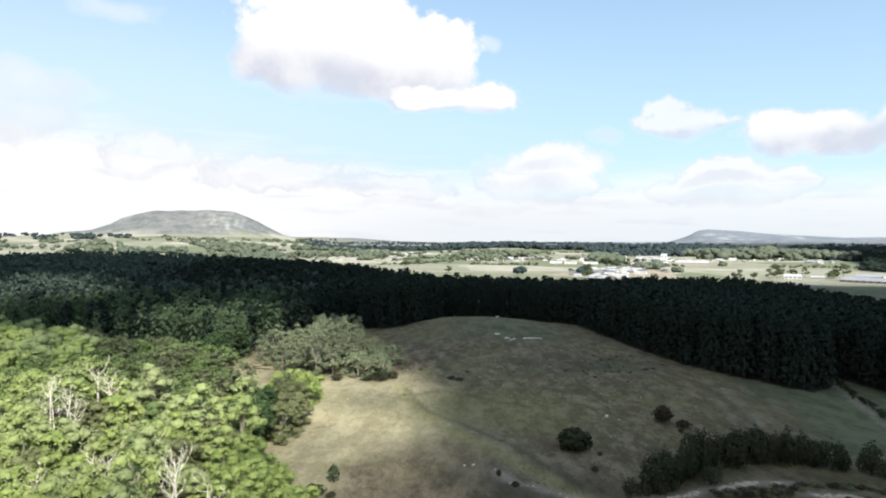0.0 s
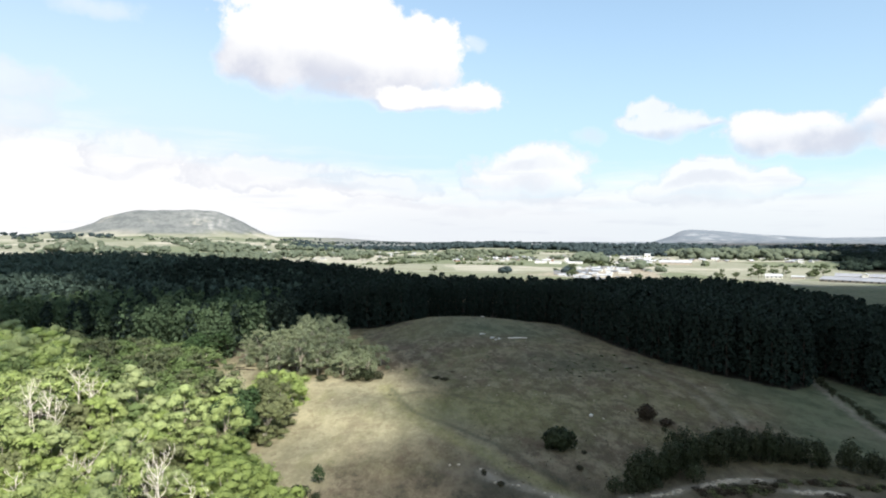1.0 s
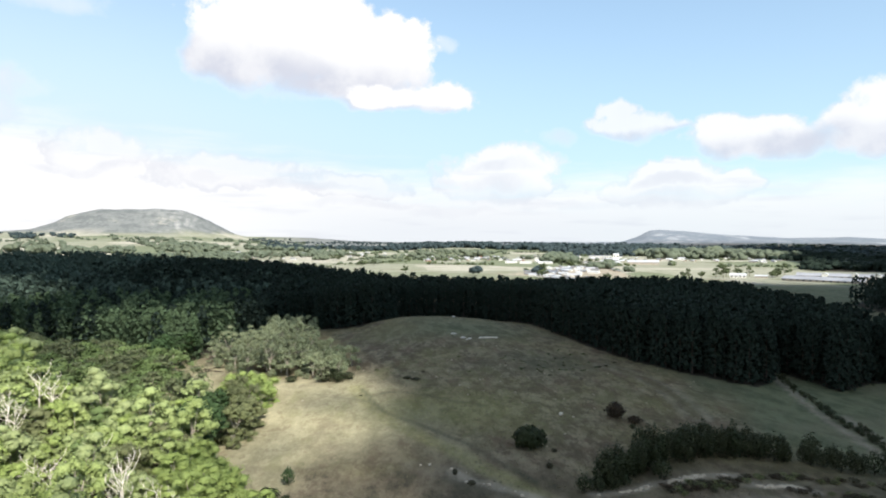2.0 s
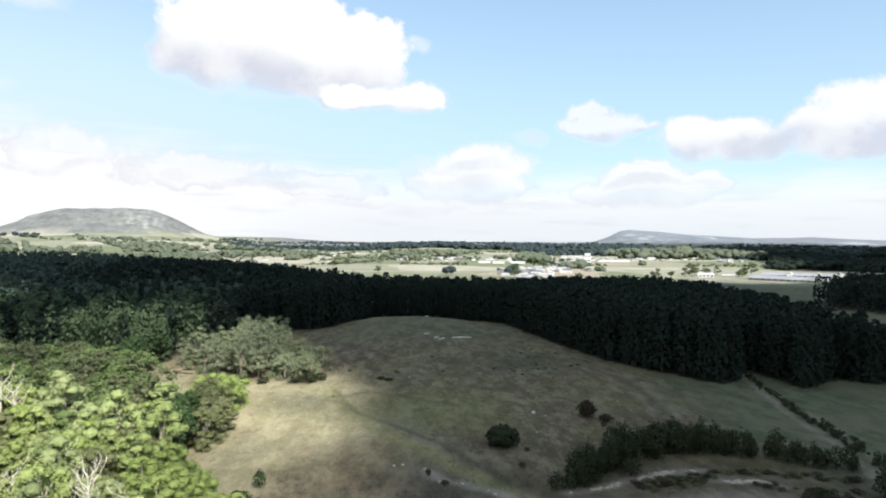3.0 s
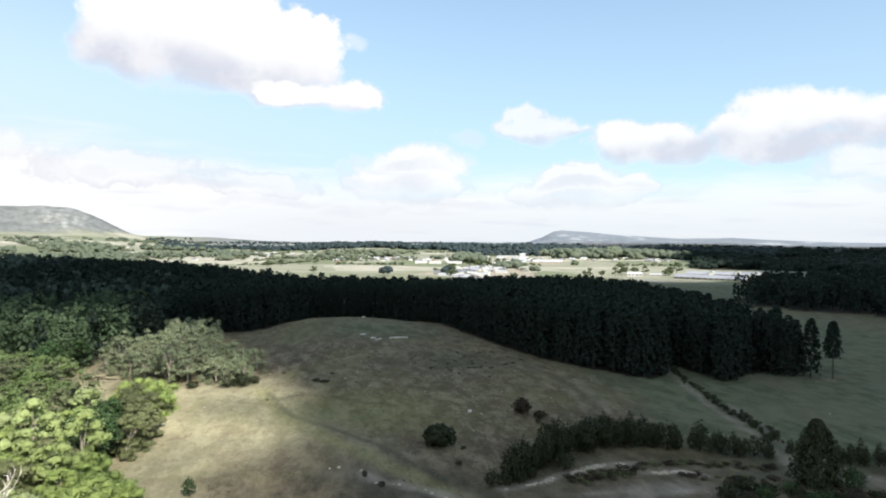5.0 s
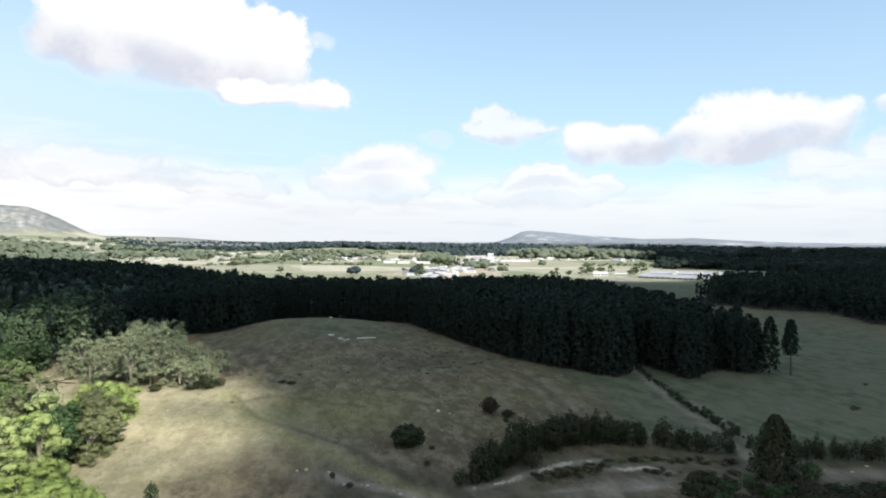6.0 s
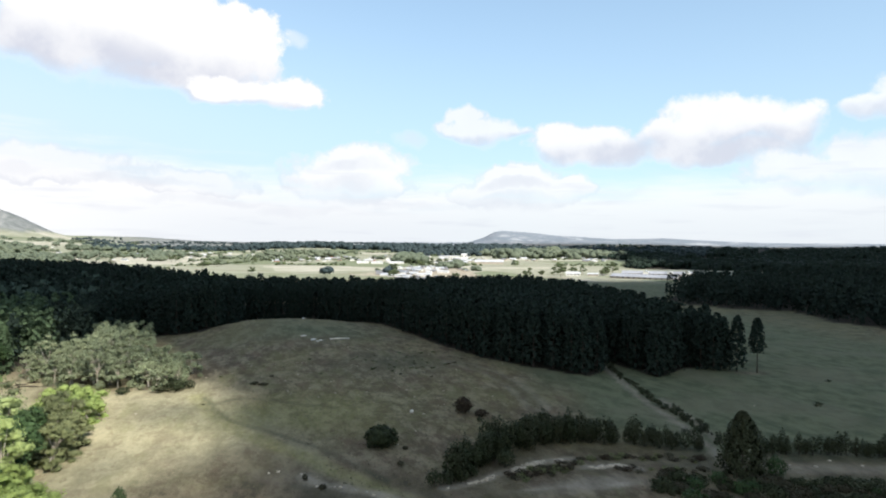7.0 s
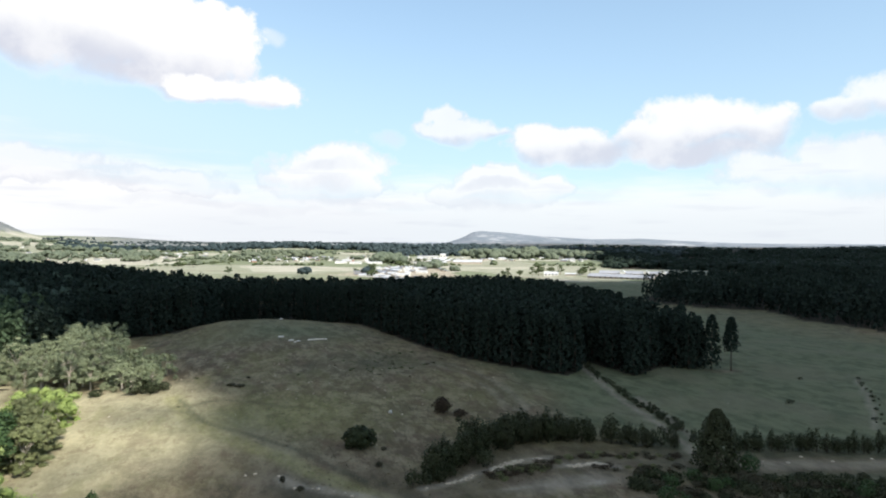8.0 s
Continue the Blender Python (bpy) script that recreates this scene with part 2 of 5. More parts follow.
MAT = {
    "gum_olive": material("gum_leaves_olive", leafy((0.228, 0.288, 0.0978), (0.375, 0.449, 0.169), (0.206, 0.244, 0.0997)), 0.55, through_light=0.22, relief=0.35, relief_scale=1.9),
    "gum_grey": material("gum_leaves_grey", leafy((0.158, 0.19, 0.109), (0.264, 0.298, 0.175), (0.216, 0.239, 0.146)), 0.55, through_light=0.22, relief=0.35, relief_scale=1.9),
    "gum_pale": material("gum_leaves_pale", leafy((0.212, 0.267, 0.105), (0.336, 0.401, 0.167), (0.244, 0.273, 0.144)), 0.55, through_light=0.22, relief=0.35, relief_scale=1.9),
    "gum_deep": material("gum_leaves_deep", leafy((0.0883, 0.134, 0.0484), (0.152, 0.21, 0.076), (0.127, 0.165, 0.0691)), 0.55, through_light=0.22, relief=0.35, relief_scale=1.9),
    "gum_dull": material("gum_leaves_dull", leafy((0.0825, 0.101, 0.05), (0.138, 0.156, 0.078), (0.11, 0.123, 0.066)), 0.55, through_light=0.22, relief=0.35, relief_scale=1.9),
    "gum_brown": material("gum_leaves_brown", leafy((0.114, 0.135, 0.055), (0.186, 0.203, 0.0948), (0.153, 0.163, 0.0846)), 0.55, through_light=0.22, relief=0.35, relief_scale=1.9),
    "wattle": material("wattle_leaves", leafy((0.189, 0.25, 0.0695), (0.301, 0.379, 0.118), (0.238, 0.295, 0.104)), 0.55, through_light=0.22, relief=0.35, relief_scale=1.9),
    "deep_green": material("dark_green_leaves", leafy((0.028, 0.055, 0.022), (0.055, 0.095, 0.036), (0.045, 0.07, 0.028)), 0.55, through_light=0.2),
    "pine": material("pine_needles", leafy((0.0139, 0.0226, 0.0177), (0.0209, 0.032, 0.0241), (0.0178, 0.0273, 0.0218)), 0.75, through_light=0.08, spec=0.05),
    # greener young pines, their colour also lifted for sun through thin cloud
    "sunlit_young_pine": material("young_pine_needles_sunlit", leafy((0.0468, 0.0734, 0.0395), (0.0803, 0.12, 0.0603), (0.0655, 0.0917, 0.054)), 0.7, through_light=0.15, spec=0.05),
    # pines on the rise: haze and glare mixed into a lighter needle colour
    "hazed_slope_pine": material("hazed_pine_needles", leafy((0.0414, 0.0644, 0.0504), (0.0667, 0.0989, 0.0744), (0.0552, 0.0759, 0.0624)), 0.7, through_light=0.15, spec=0.05),
    "scrub": material("scrub_leaves", leafy((0.022, 0.03, 0.014), (0.04, 0.05, 0.023), (0.042, 0.044, 0.024)), 0.6, through_light=0.12),
    "heath": material("heath_leaves", leafy((0.040, 0.040, 0.024), (0.066, 0.062, 0.038), (0.058, 0.048, 0.032)), 0.7, through_light=0.1),
    "russet": material("russet_leaves", leafy((0.034, 0.026, 0.018), (0.058, 0.042, 0.028), (0.042, 0.036, 0.024)), 0.7, through_light=0.1),
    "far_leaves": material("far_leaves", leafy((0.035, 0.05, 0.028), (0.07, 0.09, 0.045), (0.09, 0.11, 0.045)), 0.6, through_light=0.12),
    # distance haze is put into the next two leaf colours, one paler, one bluer
    "far_hazed": material("far_leaves_hazed", leafy((0.0689, 0.0891, 0.0626), (0.132, 0.156, 0.113), (0.118, 0.136, 0.0917)), 0.6, through_light=0.2),
    "far_blue_haze": material("far_leaves_blue_haze", leafy((0.0187, 0.0304, 0.036), (0.034, 0.0522, 0.054), (0.0425, 0.057, 0.06)), 0.6, through_light=0.1),
    "pale_bark": material("pale_gum_bark", two_tone((0.44, 0.40, 0.34), (0.24, 0.20, 0.16), 0.8), 0.75),
    "dead_wood": material("weathered_dead_wood", two_tone((0.72, 0.68, 0.61), (0.46, 0.41, 0.35), 1.1), 0.8),
    "dark_bark": material("dark_pine_bark", two_tone((0.035, 0.027, 0.022), (0.06, 0.048, 0.04), 0.9), 0.9),
    "rock": material("pale_rock", two_tone((0.50, 0.44, 0.35), (0.28, 0.24, 0.18), 1.3), 0.9, relief=0.05, relief_scale=4.0),
    "boulder": material("bleached_rock", two_tone((0.62, 0.60, 0.55), (0.42, 0.40, 0.36), 1.0), 0.9, relief=0.05, relief_scale=4.0),
    "tussock": material("dry_tussock", leafy((0.12, 0.10, 0.066), (0.20, 0.17, 0.115), (0.10, 0.098, 0.055)), 0.85, through_light=0.1),
    "white_wall": material("white_painted_wall", two_tone((0.66, 0.65, 0.62), (0.50, 0.49, 0.46), 0.25), 0.7),
    "cream_wall": material("cream_rendered_wall", two_tone((0.34, 0.31, 0.26), (0.26, 0.23, 0.19), 0.25), 0.8),
    "brick_wall": material("brown_brick_wall", two_tone((0.32, 0.19, 0.13), (0.24, 0.15, 0.11), 0.4), 0.85),
    "grey_roof": material("grey_steel_roof", two_tone((0.17, 0.18, 0.20), (0.11, 0.12, 0.14), 0.12), 0.5),
    "pale_roof": material("pale_steel_roof", two_tone((0.46, 0.47, 0.49), (0.30, 0.32, 0.345), 0.1), 0.45),
    "barn_roof": material("blue_grey_steel_roof", two_tone((0.20, 0.21, 0.235), (0.26, 0.27, 0.295), 0.12), 0.5),
    "glass": material("dark_window_glass", two_tone((0.03, 0.035, 0.04), (0.05, 0.055, 0.06), 0.2), 0.15),
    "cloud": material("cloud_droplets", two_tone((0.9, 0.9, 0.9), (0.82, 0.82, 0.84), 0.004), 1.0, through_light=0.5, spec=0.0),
}

# ---- plan of the place, in metres from the spot under the drone ----
CREEK = [(4, 158), (14, 152), (25, 140), (38, 134), (50, 138), (62, 146), (72, 150), (84, 145), (95, 147), (112, 139), (128, 131), (142, 127), (163, 118), (220, 96)]
STONES = [(0, 163), (6, 159.5), (13, 154), (18, 147.5), (25, 142.5), (32, 137)]
BANK = [(44, 139.5), (55, 143), (60.5, 146), (67, 147), (72, 149), (83, 149.7), (82, 143.8), (86, 142.2), (91, 142.4), (96, 139)]
TRACK = [(-16, 236), (-10, 212), (-2.5, 193), (3.7, 183), (12.1, 171), (19.4, 158), (26, 147), (32, 138), (55, 100)]
TRACK_EDGE = [(-13.3, 233), (-9.8, 219), (-5.1, 204), (2.3, 194.5), (8.4, 186.3), (15.6, 177.3), (20.7, 168.7), (26.3, 157.3), (32, 147)]
FORK = [(-9.2, 222), (-4.7, 227), (2.7, 226.5), (11.8, 218.7), (18.8, 213.7), (27.3, 207.7)]
HEADLAND = [(-30, 228), (-18.7, 221.2), (-10.6, 216.2)]
GULLY = [(160, 268), (151.4, 242), (141.5, 212.4), (138.6, 199.5), (134.9, 181.3), (128.6, 159.6), (125, 147), (119, 133)]
GULLY_EAST = [(146, 199), (143.4, 191.2), (139.3, 172.9), (131, 152)]
RING = [(86, 262), (91.6, 256), (96.5, 245.7), (98.6, 226), (96.5, 207), (95.2, 196.7)]
ROAD = [(-700, 1350), (-150, 1420), (210, 1100), (300, 975), (520, 930), (700, 800)]
GUM_WOOD = [(-36, 112), (-42, 150), (-55, 169), (-48.5, 182), (-47.5, 205), (-51, 218), (-64, 226), (-94, 258), (-116, 286), (-160, 300), (-215, 322), (-330, 310), (-330, 100), (-150, 70), (-44, 92)]
GROVE = [(-82, 286), (-62, 264), (-46, 256), (-24, 253), (-17, 262), (-26, 285), (-50, 312), (-86, 310)]
PINES = [(-60, 382), (-46, 375), (-21, 357), (-9, 376), (0, 440), (46, 440), (75, 388), (91, 300), (103, 271), (117, 253), (137, 233), (147, 243), (163, 265), (166, 248), (168, 231), (190, 243), (213, 253), (227, 264), (226, 305), (246, 382),
         (285, 510), (268, 592), (195, 598), (100, 552), (0, 545), (-115, 640), (-240, 615), (-440, 555), (-540, 460), (-330, 325), (-220, 332), (-160, 312), (-110, 300), (-88, 322), (-72, 350)]
PINE_BLOCK = [(412, 299), (411, 360), (444, 418), (412, 462), (392, 500), (415, 561), (520, 640), (760, 700), (900, 660), (900, 250), (520, 240)]
YARD = [(170, 1110), (215, 1040), (300, 955), (380, 1010), (440, 1260), (470, 1420), (400, 1440), (330, 1300), (250, 1190)]


def ground_zones(x, y):
    """How green, pale, bare, littered with needles and worn each spot of the ground is."""
    d = np.hypot(x, y)
    az = np.degrees(np.arctan2(x, y))
    wob = 4 * np.sin(x / 11 + y / 17) + 3 * np.sin(x / 5.3 - y / 7.1)
    green = smooth(95, 125, x + wob) * smooth(1100, 980, d)
    green = green * (1 - 0.5 * smooth(75, 30, off_line(x, y, [(402, 290), (411, 360), (444, 418), (412, 462)])) - 0.75 * smooth(45, 15, off_line(x, y, [(420, 290), (520, 236), (640, 200)])))
    green = np.clip(green, 0, 1) * (1 - 0.95 * smooth(7.5, 3.0, off_line(x, y, [(120, 133), (142, 126), (163, 118), (220, 97)])))
    green = green * (1 - 0.8 * hump(x, y, 216, 231, 9, 9, 5, 5))
    lush = np.maximum(0.85 * smooth(5.0, 1.2, off_line(x, y, TRACK)), 1.0 * hump(x, y, 14, 206, 26, 42, 18, 22)) * smooth(270, 235, y)
    green = np.maximum(green, 0.5 * hump(x, y, 60, 262, 26, 34, 16, 20))
    green = np.maximum(green, 0.85 * hump(x, y, 32, 322, 40, 40, 20, 40))
    pale = smooth(22, -14, x + wob * 1.5 + (y - 200) * 0.12) * smooth(262, 248, y) * smooth(60, 110, y)
    pale = pale * (1 - 0.9 * hump(x, y, -4, 157, 17, 24, 16, 18))
    pale = np.maximum(pale, np.clip(1.8 * hump(x, y, -83, 274, 14, 12, 26, 24), 0, 1))
    bare = np.maximum(smooth(2.4, 0.9, off_line(x, y, BANK)), 0.5 * smooth(2.6, 0.8, off_line(x, y, STONES[2:])))
    bare = np.maximum(bare, 0.22 * smooth(6, 2.0, off_line(x, y, CREEK)))
    bare = np.maximum(bare, 0.4 * smooth(2.2, 0.8, np.abs(off_line(x, y, RING) - 3.4)))
    bare = np.maximum(bare, smooth(2.2, 0.8, off_line(x, y, GULLY) + 0.5 * np.sin(x * 0.9 + y * 0.4)))
    bare = np.maximum(bare, 0.8 * smooth(2.0, 0.6, off_line(x, y, GULLY_EAST)))
    bare = np.maximum(bare, 0.8 * smooth(1.6, 0.4, off_line(x, y, [(256, 198), (234, 177), (211, 157), (192, 142)])))
    bare = np.maximum(bare, 1.2 * hump(x, y, 80, 133, 15, 10, 3.6, 4))
    bare = np.maximum(bare, 0.7 * smooth(5.5, 1.5, off_line(x, y, [(120, 133), (142, 126), (163, 118), (220, 97)])))
    bare = np.maximum(bare, np.where(inside(x, y, YARD), 1.0, 0.0) * 1.0)
    bare = np.maximum(bare, smooth(9, 5, off_line(x, y, ROAD)))
    silt = np.maximum(np.maximum(0.7 * hump(x, y, 85, 130.8, 5, 5, 1.6, 1.6), 0.5 * hump(x, y, 66, 134.3, 7, 8, 1.0, 1.0)), 0.8 * smooth(1.8, 0.4, off_line(x, y, BANK[1:])) * smooth(-0.3, 0.9, np.sin(x * 0.9) + np.sin(x * 0.37 + 1)))
    silt = np.maximum(silt, 0.38 * smooth(2.4, 0.6, off_line(x, y, STONES[2:]) + 0.7 * np.sin(x * 0.8)))
    silt = np.maximum(silt, np.where(inside(x, y, YARD), 0.45, 0.0))
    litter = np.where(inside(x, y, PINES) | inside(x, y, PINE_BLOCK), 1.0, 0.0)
    # the same dark tone spreads over the ground among the far woods
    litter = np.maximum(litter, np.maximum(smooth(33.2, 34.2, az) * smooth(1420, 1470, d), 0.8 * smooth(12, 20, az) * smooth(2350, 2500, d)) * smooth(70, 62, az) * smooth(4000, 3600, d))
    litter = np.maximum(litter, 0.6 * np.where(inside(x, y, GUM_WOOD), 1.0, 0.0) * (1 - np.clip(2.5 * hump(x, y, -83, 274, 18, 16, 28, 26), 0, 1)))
    rut = off_line(x, y, TRACK_EDGE)
    worn = np.maximum(0.55 * smooth(1.7, 0.4, rut) * smooth(400, 260, d), 0.35 * smooth(2.5, 0.8, off_line(x, y, RING)))
    worn = np.maximum(worn, np.maximum(0.4 * smooth(1.6, 0.4, off_line(x, y, FORK)), 0.3 * smooth(1.6, 0.4, off_line(x, y, HEADLAND))))
    worn = np.maximum(worn, 0.5 * smooth(2.2, 0.6, off_line(x, y, [(11, 150), (18, 143.5), (27, 138)])))
    heath = np.maximum(smooth(170, 150, y + 0.25 * x + wob) * smooth(-34, -18, x + wob) * smooth(60, 34, x), 0.55 * hump(x, y, 4, 168, 22, 16, 12, 9))
    heath = np.maximum(heath, 0.7 * smooth(17, 6, off_line(x, y, CREEK[2:])) * (1 - 0.6 * smooth(0.2, 0.8, bare)))
    heath = np.maximum(heath, 0.5 * hump(x, y, 66, 262, 22, 22, 9, 12)) * (1 - 0.8 * smooth(5.0, 1.2, off_line(x, y, TRACK)))
    far = smooth(900, 1030, d)
    return {"green": green * (1 - far), "pale": pale, "bare": bare, "litter": litter, "worn": worn, "far": far, "silt": silt, "lush": lush, "heath": np.clip(heath, 0, 1)}


def ground_look():
    def build(n):
        at = n.add("ShaderNodeTexCoord").outputs["Object"]

        def zone(name):
            node = n.add("ShaderNodeAttribute")
            node.attribute_name = name
            return node.outputs["Fac"]
        # clumps and washes drawn out down the slope
        run = n.add("ShaderNodeMapping")
        n.put(run.inputs["Vector"], at)
        run.inputs["Scale"].default_value = (1.0, 0.52, 1.0)
        run.inputs["Rotation"].default_value = (0.0, 0.0, -0.18)
        broad, mid, grain = n.noise(at, 0.03, 4.0), n.noise(run.outputs[0], 0.17, 7.0, 0.7), n.noise(run.outputs[0], 1.0, 6.0, 0.75)
        dry = n.mix(n.ramp(mid, 0.40, 0.62), (0.098, 0.080, 0.052), (0.212, 0.176, 0.118))
        tufty = n.noise(run.outputs[0], 0.75, 6.0, 0.8)
        dry = n.mix(n.ramp(tufty, 0.50, 0.64, 0.0, 0.7), dry, (0.066, 0.055, 0.036))
        dry = n.mix(n.ramp(n.noise(at, 0.055, 6.0, 0.7), 0.54, 0.68, 0.0, 0.55), dry, (0.118, 0.080, 0.055))
        dry = n.mix(n.ramp(broad, 0.42, 0.64, 0.0, 0.5), dry, (0.150, 0.137, 0.060))
        pale = n.mix(n.ramp(mid, 0.3, 0.7), (0.225, 0.203, 0.125), (0.360, 0.326, 0.208))
        pale = n.mix(n.ramp(n.noise(at, 0.07, 6.0, 0.7), 0.5, 0.68, 0.0, 0.6), pale, (0.19, 0.155, 0.105))
        green = n.mix(n.ramp(mid, 0.36, 0.62), (0.068, 0.082, 0.047), (0.124, 0.134, 0.080))
        green = n.mix(n.ramp(broad, 0.46, 0.64, 0.0, 0.55), green, (0.135, 0.128, 0.085))
        wash = n.noise(run.outputs[0], 0.32, 5.0, 0.68)
        blot = n.noise(run.outputs[0], 0.11, 6.0, 0.66)
        dry = n.mix(n.ramp(wash, 0.50, 0.62, 0.0, 0.6), dry, (0.068, 0.052, 0.036))
        dry = n.mix(n.ramp(wash, 0.47, 0.36, 0.0, 0.5), dry, (0.225, 0.196, 0.130))
        dry = n.mix(n.ramp(blot, 0.54, 0.63, 0.0, 0.6), dry, (0.112, 0.106, 0.052))
        dry = n.mix(n.ramp(blot, 0.45, 0.37, 0.0, 0.5), dry, (0.128, 0.086, 0.062))
        pale = n.mix(n.ramp(wash, 0.52, 0.64, 0.0, 0.55), pale, (0.175, 0.140, 0.088))
        pale = n.mix(n.ramp(blot, 0.54, 0.64, 0.0, 0.45), pale, (0.215, 0.205, 0.105))
        c = n.mix(zone("pale"), dry, pale)
        c = n.mix(zone("green"), c, green)
        c = n.mix(n.math("MULTIPLY", zone("lush"), n.ramp(tufty, 0.35, 0.6, 1.0, 0.4)), c, n.mix(n.ramp(mid, 0.35, 0.65), (0.148, 0.146, 0.058), (0.250, 0.236, 0.108)))
        c = n.mix(n.math("MULTIPLY", zone("heath"), n.ramp(tufty, 0.34, 0.62, 1.0, 0.55)), c, n.mix(n.ramp(mid, 0.4, 0.6), (0.050, 0.043, 0.030), (0.100, 0.080, 0.056)))
        c = n.mix(n.math("MULTIPLY", zone("worn"), n.ramp(mid, 0.3, 0.55, 0.3, 1.0)), c, (0.058, 0.060, 0.038))
        # paddocks of the plain, each with its own crop or stubble
        cells = n.add("ShaderNodeTexVoronoi")
        cells.distance = "CHEBYCHEV"
        n.put(cells.inputs["Vector"], at)
        n.put(cells.inputs["Scale"], 0.0042)
        pick = n.add("ShaderNodeSeparateColor")
        n.put(pick.inputs[0], cells.outputs["Color"])
        crop = n.mix(n.ramp(pick.outputs[0], 0.30, 0.55), (0.135, 0.155, 0.100), (0.228, 0.230, 0.178))
        crop = n.mix(n.ramp(pick.outputs[1], 0.72, 0.8), crop, (0.33, 0.315, 0.265))
        crop = n.mix(n.ramp(n.noise(at, 0.012, 5.0, 0.7), 0.42, 0.68, 0.0, 0.6), crop, (0.135, 0.15, 0.085))
        c = n.mix(zone("far"), c, crop)
        # hill bushland, greyed with distance haze mixed into the colour
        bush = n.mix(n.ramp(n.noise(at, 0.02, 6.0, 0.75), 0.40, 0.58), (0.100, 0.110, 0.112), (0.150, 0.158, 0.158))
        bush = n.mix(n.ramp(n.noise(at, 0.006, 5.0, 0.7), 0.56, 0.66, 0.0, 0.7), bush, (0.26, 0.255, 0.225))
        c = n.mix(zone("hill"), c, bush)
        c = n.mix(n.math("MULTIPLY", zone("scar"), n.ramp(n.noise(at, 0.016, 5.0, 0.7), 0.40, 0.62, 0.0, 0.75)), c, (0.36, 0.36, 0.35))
        # blue distance haze is put into the ridge's colour, with pale paddocks over it
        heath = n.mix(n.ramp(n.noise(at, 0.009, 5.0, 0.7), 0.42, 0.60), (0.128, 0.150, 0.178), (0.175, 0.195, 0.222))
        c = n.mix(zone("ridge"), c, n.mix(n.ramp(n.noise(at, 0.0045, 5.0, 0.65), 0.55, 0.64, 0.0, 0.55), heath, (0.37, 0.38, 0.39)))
        c = n.mix(n.math("MULTIPLY", zone("bare"), n.ramp(grain, 0.28, 0.6, 0.35, 1.0)), c, n.mix(n.ramp(mid, 0.3, 0.7), (0.15, 0.130, 0.10), (0.27, 0.238, 0.19)))
        c = n.mix(n.math("MULTIPLY", zone("silt"), n.ramp(grain, 0.32, 0.55, 0.4, 1.0)), c, n.mix(n.ramp(mid, 0.35, 0.65), (0.27, 0.235, 0.185), (0.44, 0.395, 0.325)))
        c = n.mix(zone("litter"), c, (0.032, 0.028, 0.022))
        return n.mix(n.ramp(grain, 0.35, 0.68, 0.0, 0.38), c, n.mix(0.5, c, (0.04, 0.036, 0.024)))
    return material("dry_grassland", build, 0.95, relief=0.25, relief_scale=1.4, spec=0.1)


def part(name, verts, faces, mat, parent=None, label="", smooth_faces=False):
    """One mesh object from arrays of corners and faces of one size, or a list of faces."""
    mesh = bpy.data.meshes.new(name)
    mesh.from_pydata(np.asarray(verts).tolist() if not isinstance(verts, list) else verts, [], faces.tolist() if isinstance(faces, np.ndarray) else faces)
    mesh.materials.append(mat)
    if smooth_faces:
        mesh.polygons.foreach_set("use_smooth", [True] * len(mesh.polygons))
    ob = new(name, mesh)
    if parent:
        ob.parent = parent
    return tagged(ob, label)


def ground():
    fine = np.arange(-46, 66, 0.35)
    angle = np.radians(np.concatenate([fine, np.arange(66, 314, 3.0)]))
    ring = np.concatenate([np.exp(np.arange(np.log(4), np.log(100), 0.09)), np.exp(np.arange(np.log(100), np.log(260), 0.0062)), np.exp(np.arange(np.log(260), np.log(450), 0.0085)), np.exp(np.linspace(np.log(450), np.log(4850), 110))])
    a, r = np.meshgrid(angle, ring)
    x, y = (r * np.sin(a)).ravel(), (r * np.cos(a)).ravel()
    z = height(x, y)
    rows, cols = a.shape
    i, j = np.meshgrid(np.arange(rows - 1), np.arange(cols), indexing="ij")
    k = (j + 1) % cols
    faces = np.stack([i * cols + j, i * cols + k, (i + 1) * cols + k, (i + 1) * cols + j], -1).reshape(-1, 4)
    verts = np.stack([x, y, z], 1)
    verts = np.vstack([verts, [[0, 0, float(height(0.0, 0.0))]]])
    cap = [(len(verts) - 1, (q + 1) % cols, q) for q in range(cols)]
    ob = part("ground", verts, faces.tolist() + cap, ground_look(), smooth_faces=True)
    zones = ground_zones(verts[:, 0], verts[:, 1])
    d, az = np.hypot(verts[:, 0], verts[:, 1]), np.degrees(np.arctan2(verts[:, 0], verts[:, 1]))
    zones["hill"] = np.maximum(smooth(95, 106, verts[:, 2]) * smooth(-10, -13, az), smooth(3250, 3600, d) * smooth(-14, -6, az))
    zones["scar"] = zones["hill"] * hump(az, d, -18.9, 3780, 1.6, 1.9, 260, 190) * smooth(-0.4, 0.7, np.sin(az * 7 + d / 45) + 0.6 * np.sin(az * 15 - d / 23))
    # far eastern ground that takes the haze-blue colour
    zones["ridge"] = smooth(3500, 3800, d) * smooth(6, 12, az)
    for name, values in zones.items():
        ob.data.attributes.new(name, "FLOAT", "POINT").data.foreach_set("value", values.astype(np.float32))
    tagged(ob, "dry rolling grassland with worn tracks and distant paddocks", "ground", kind="structure")


ground()


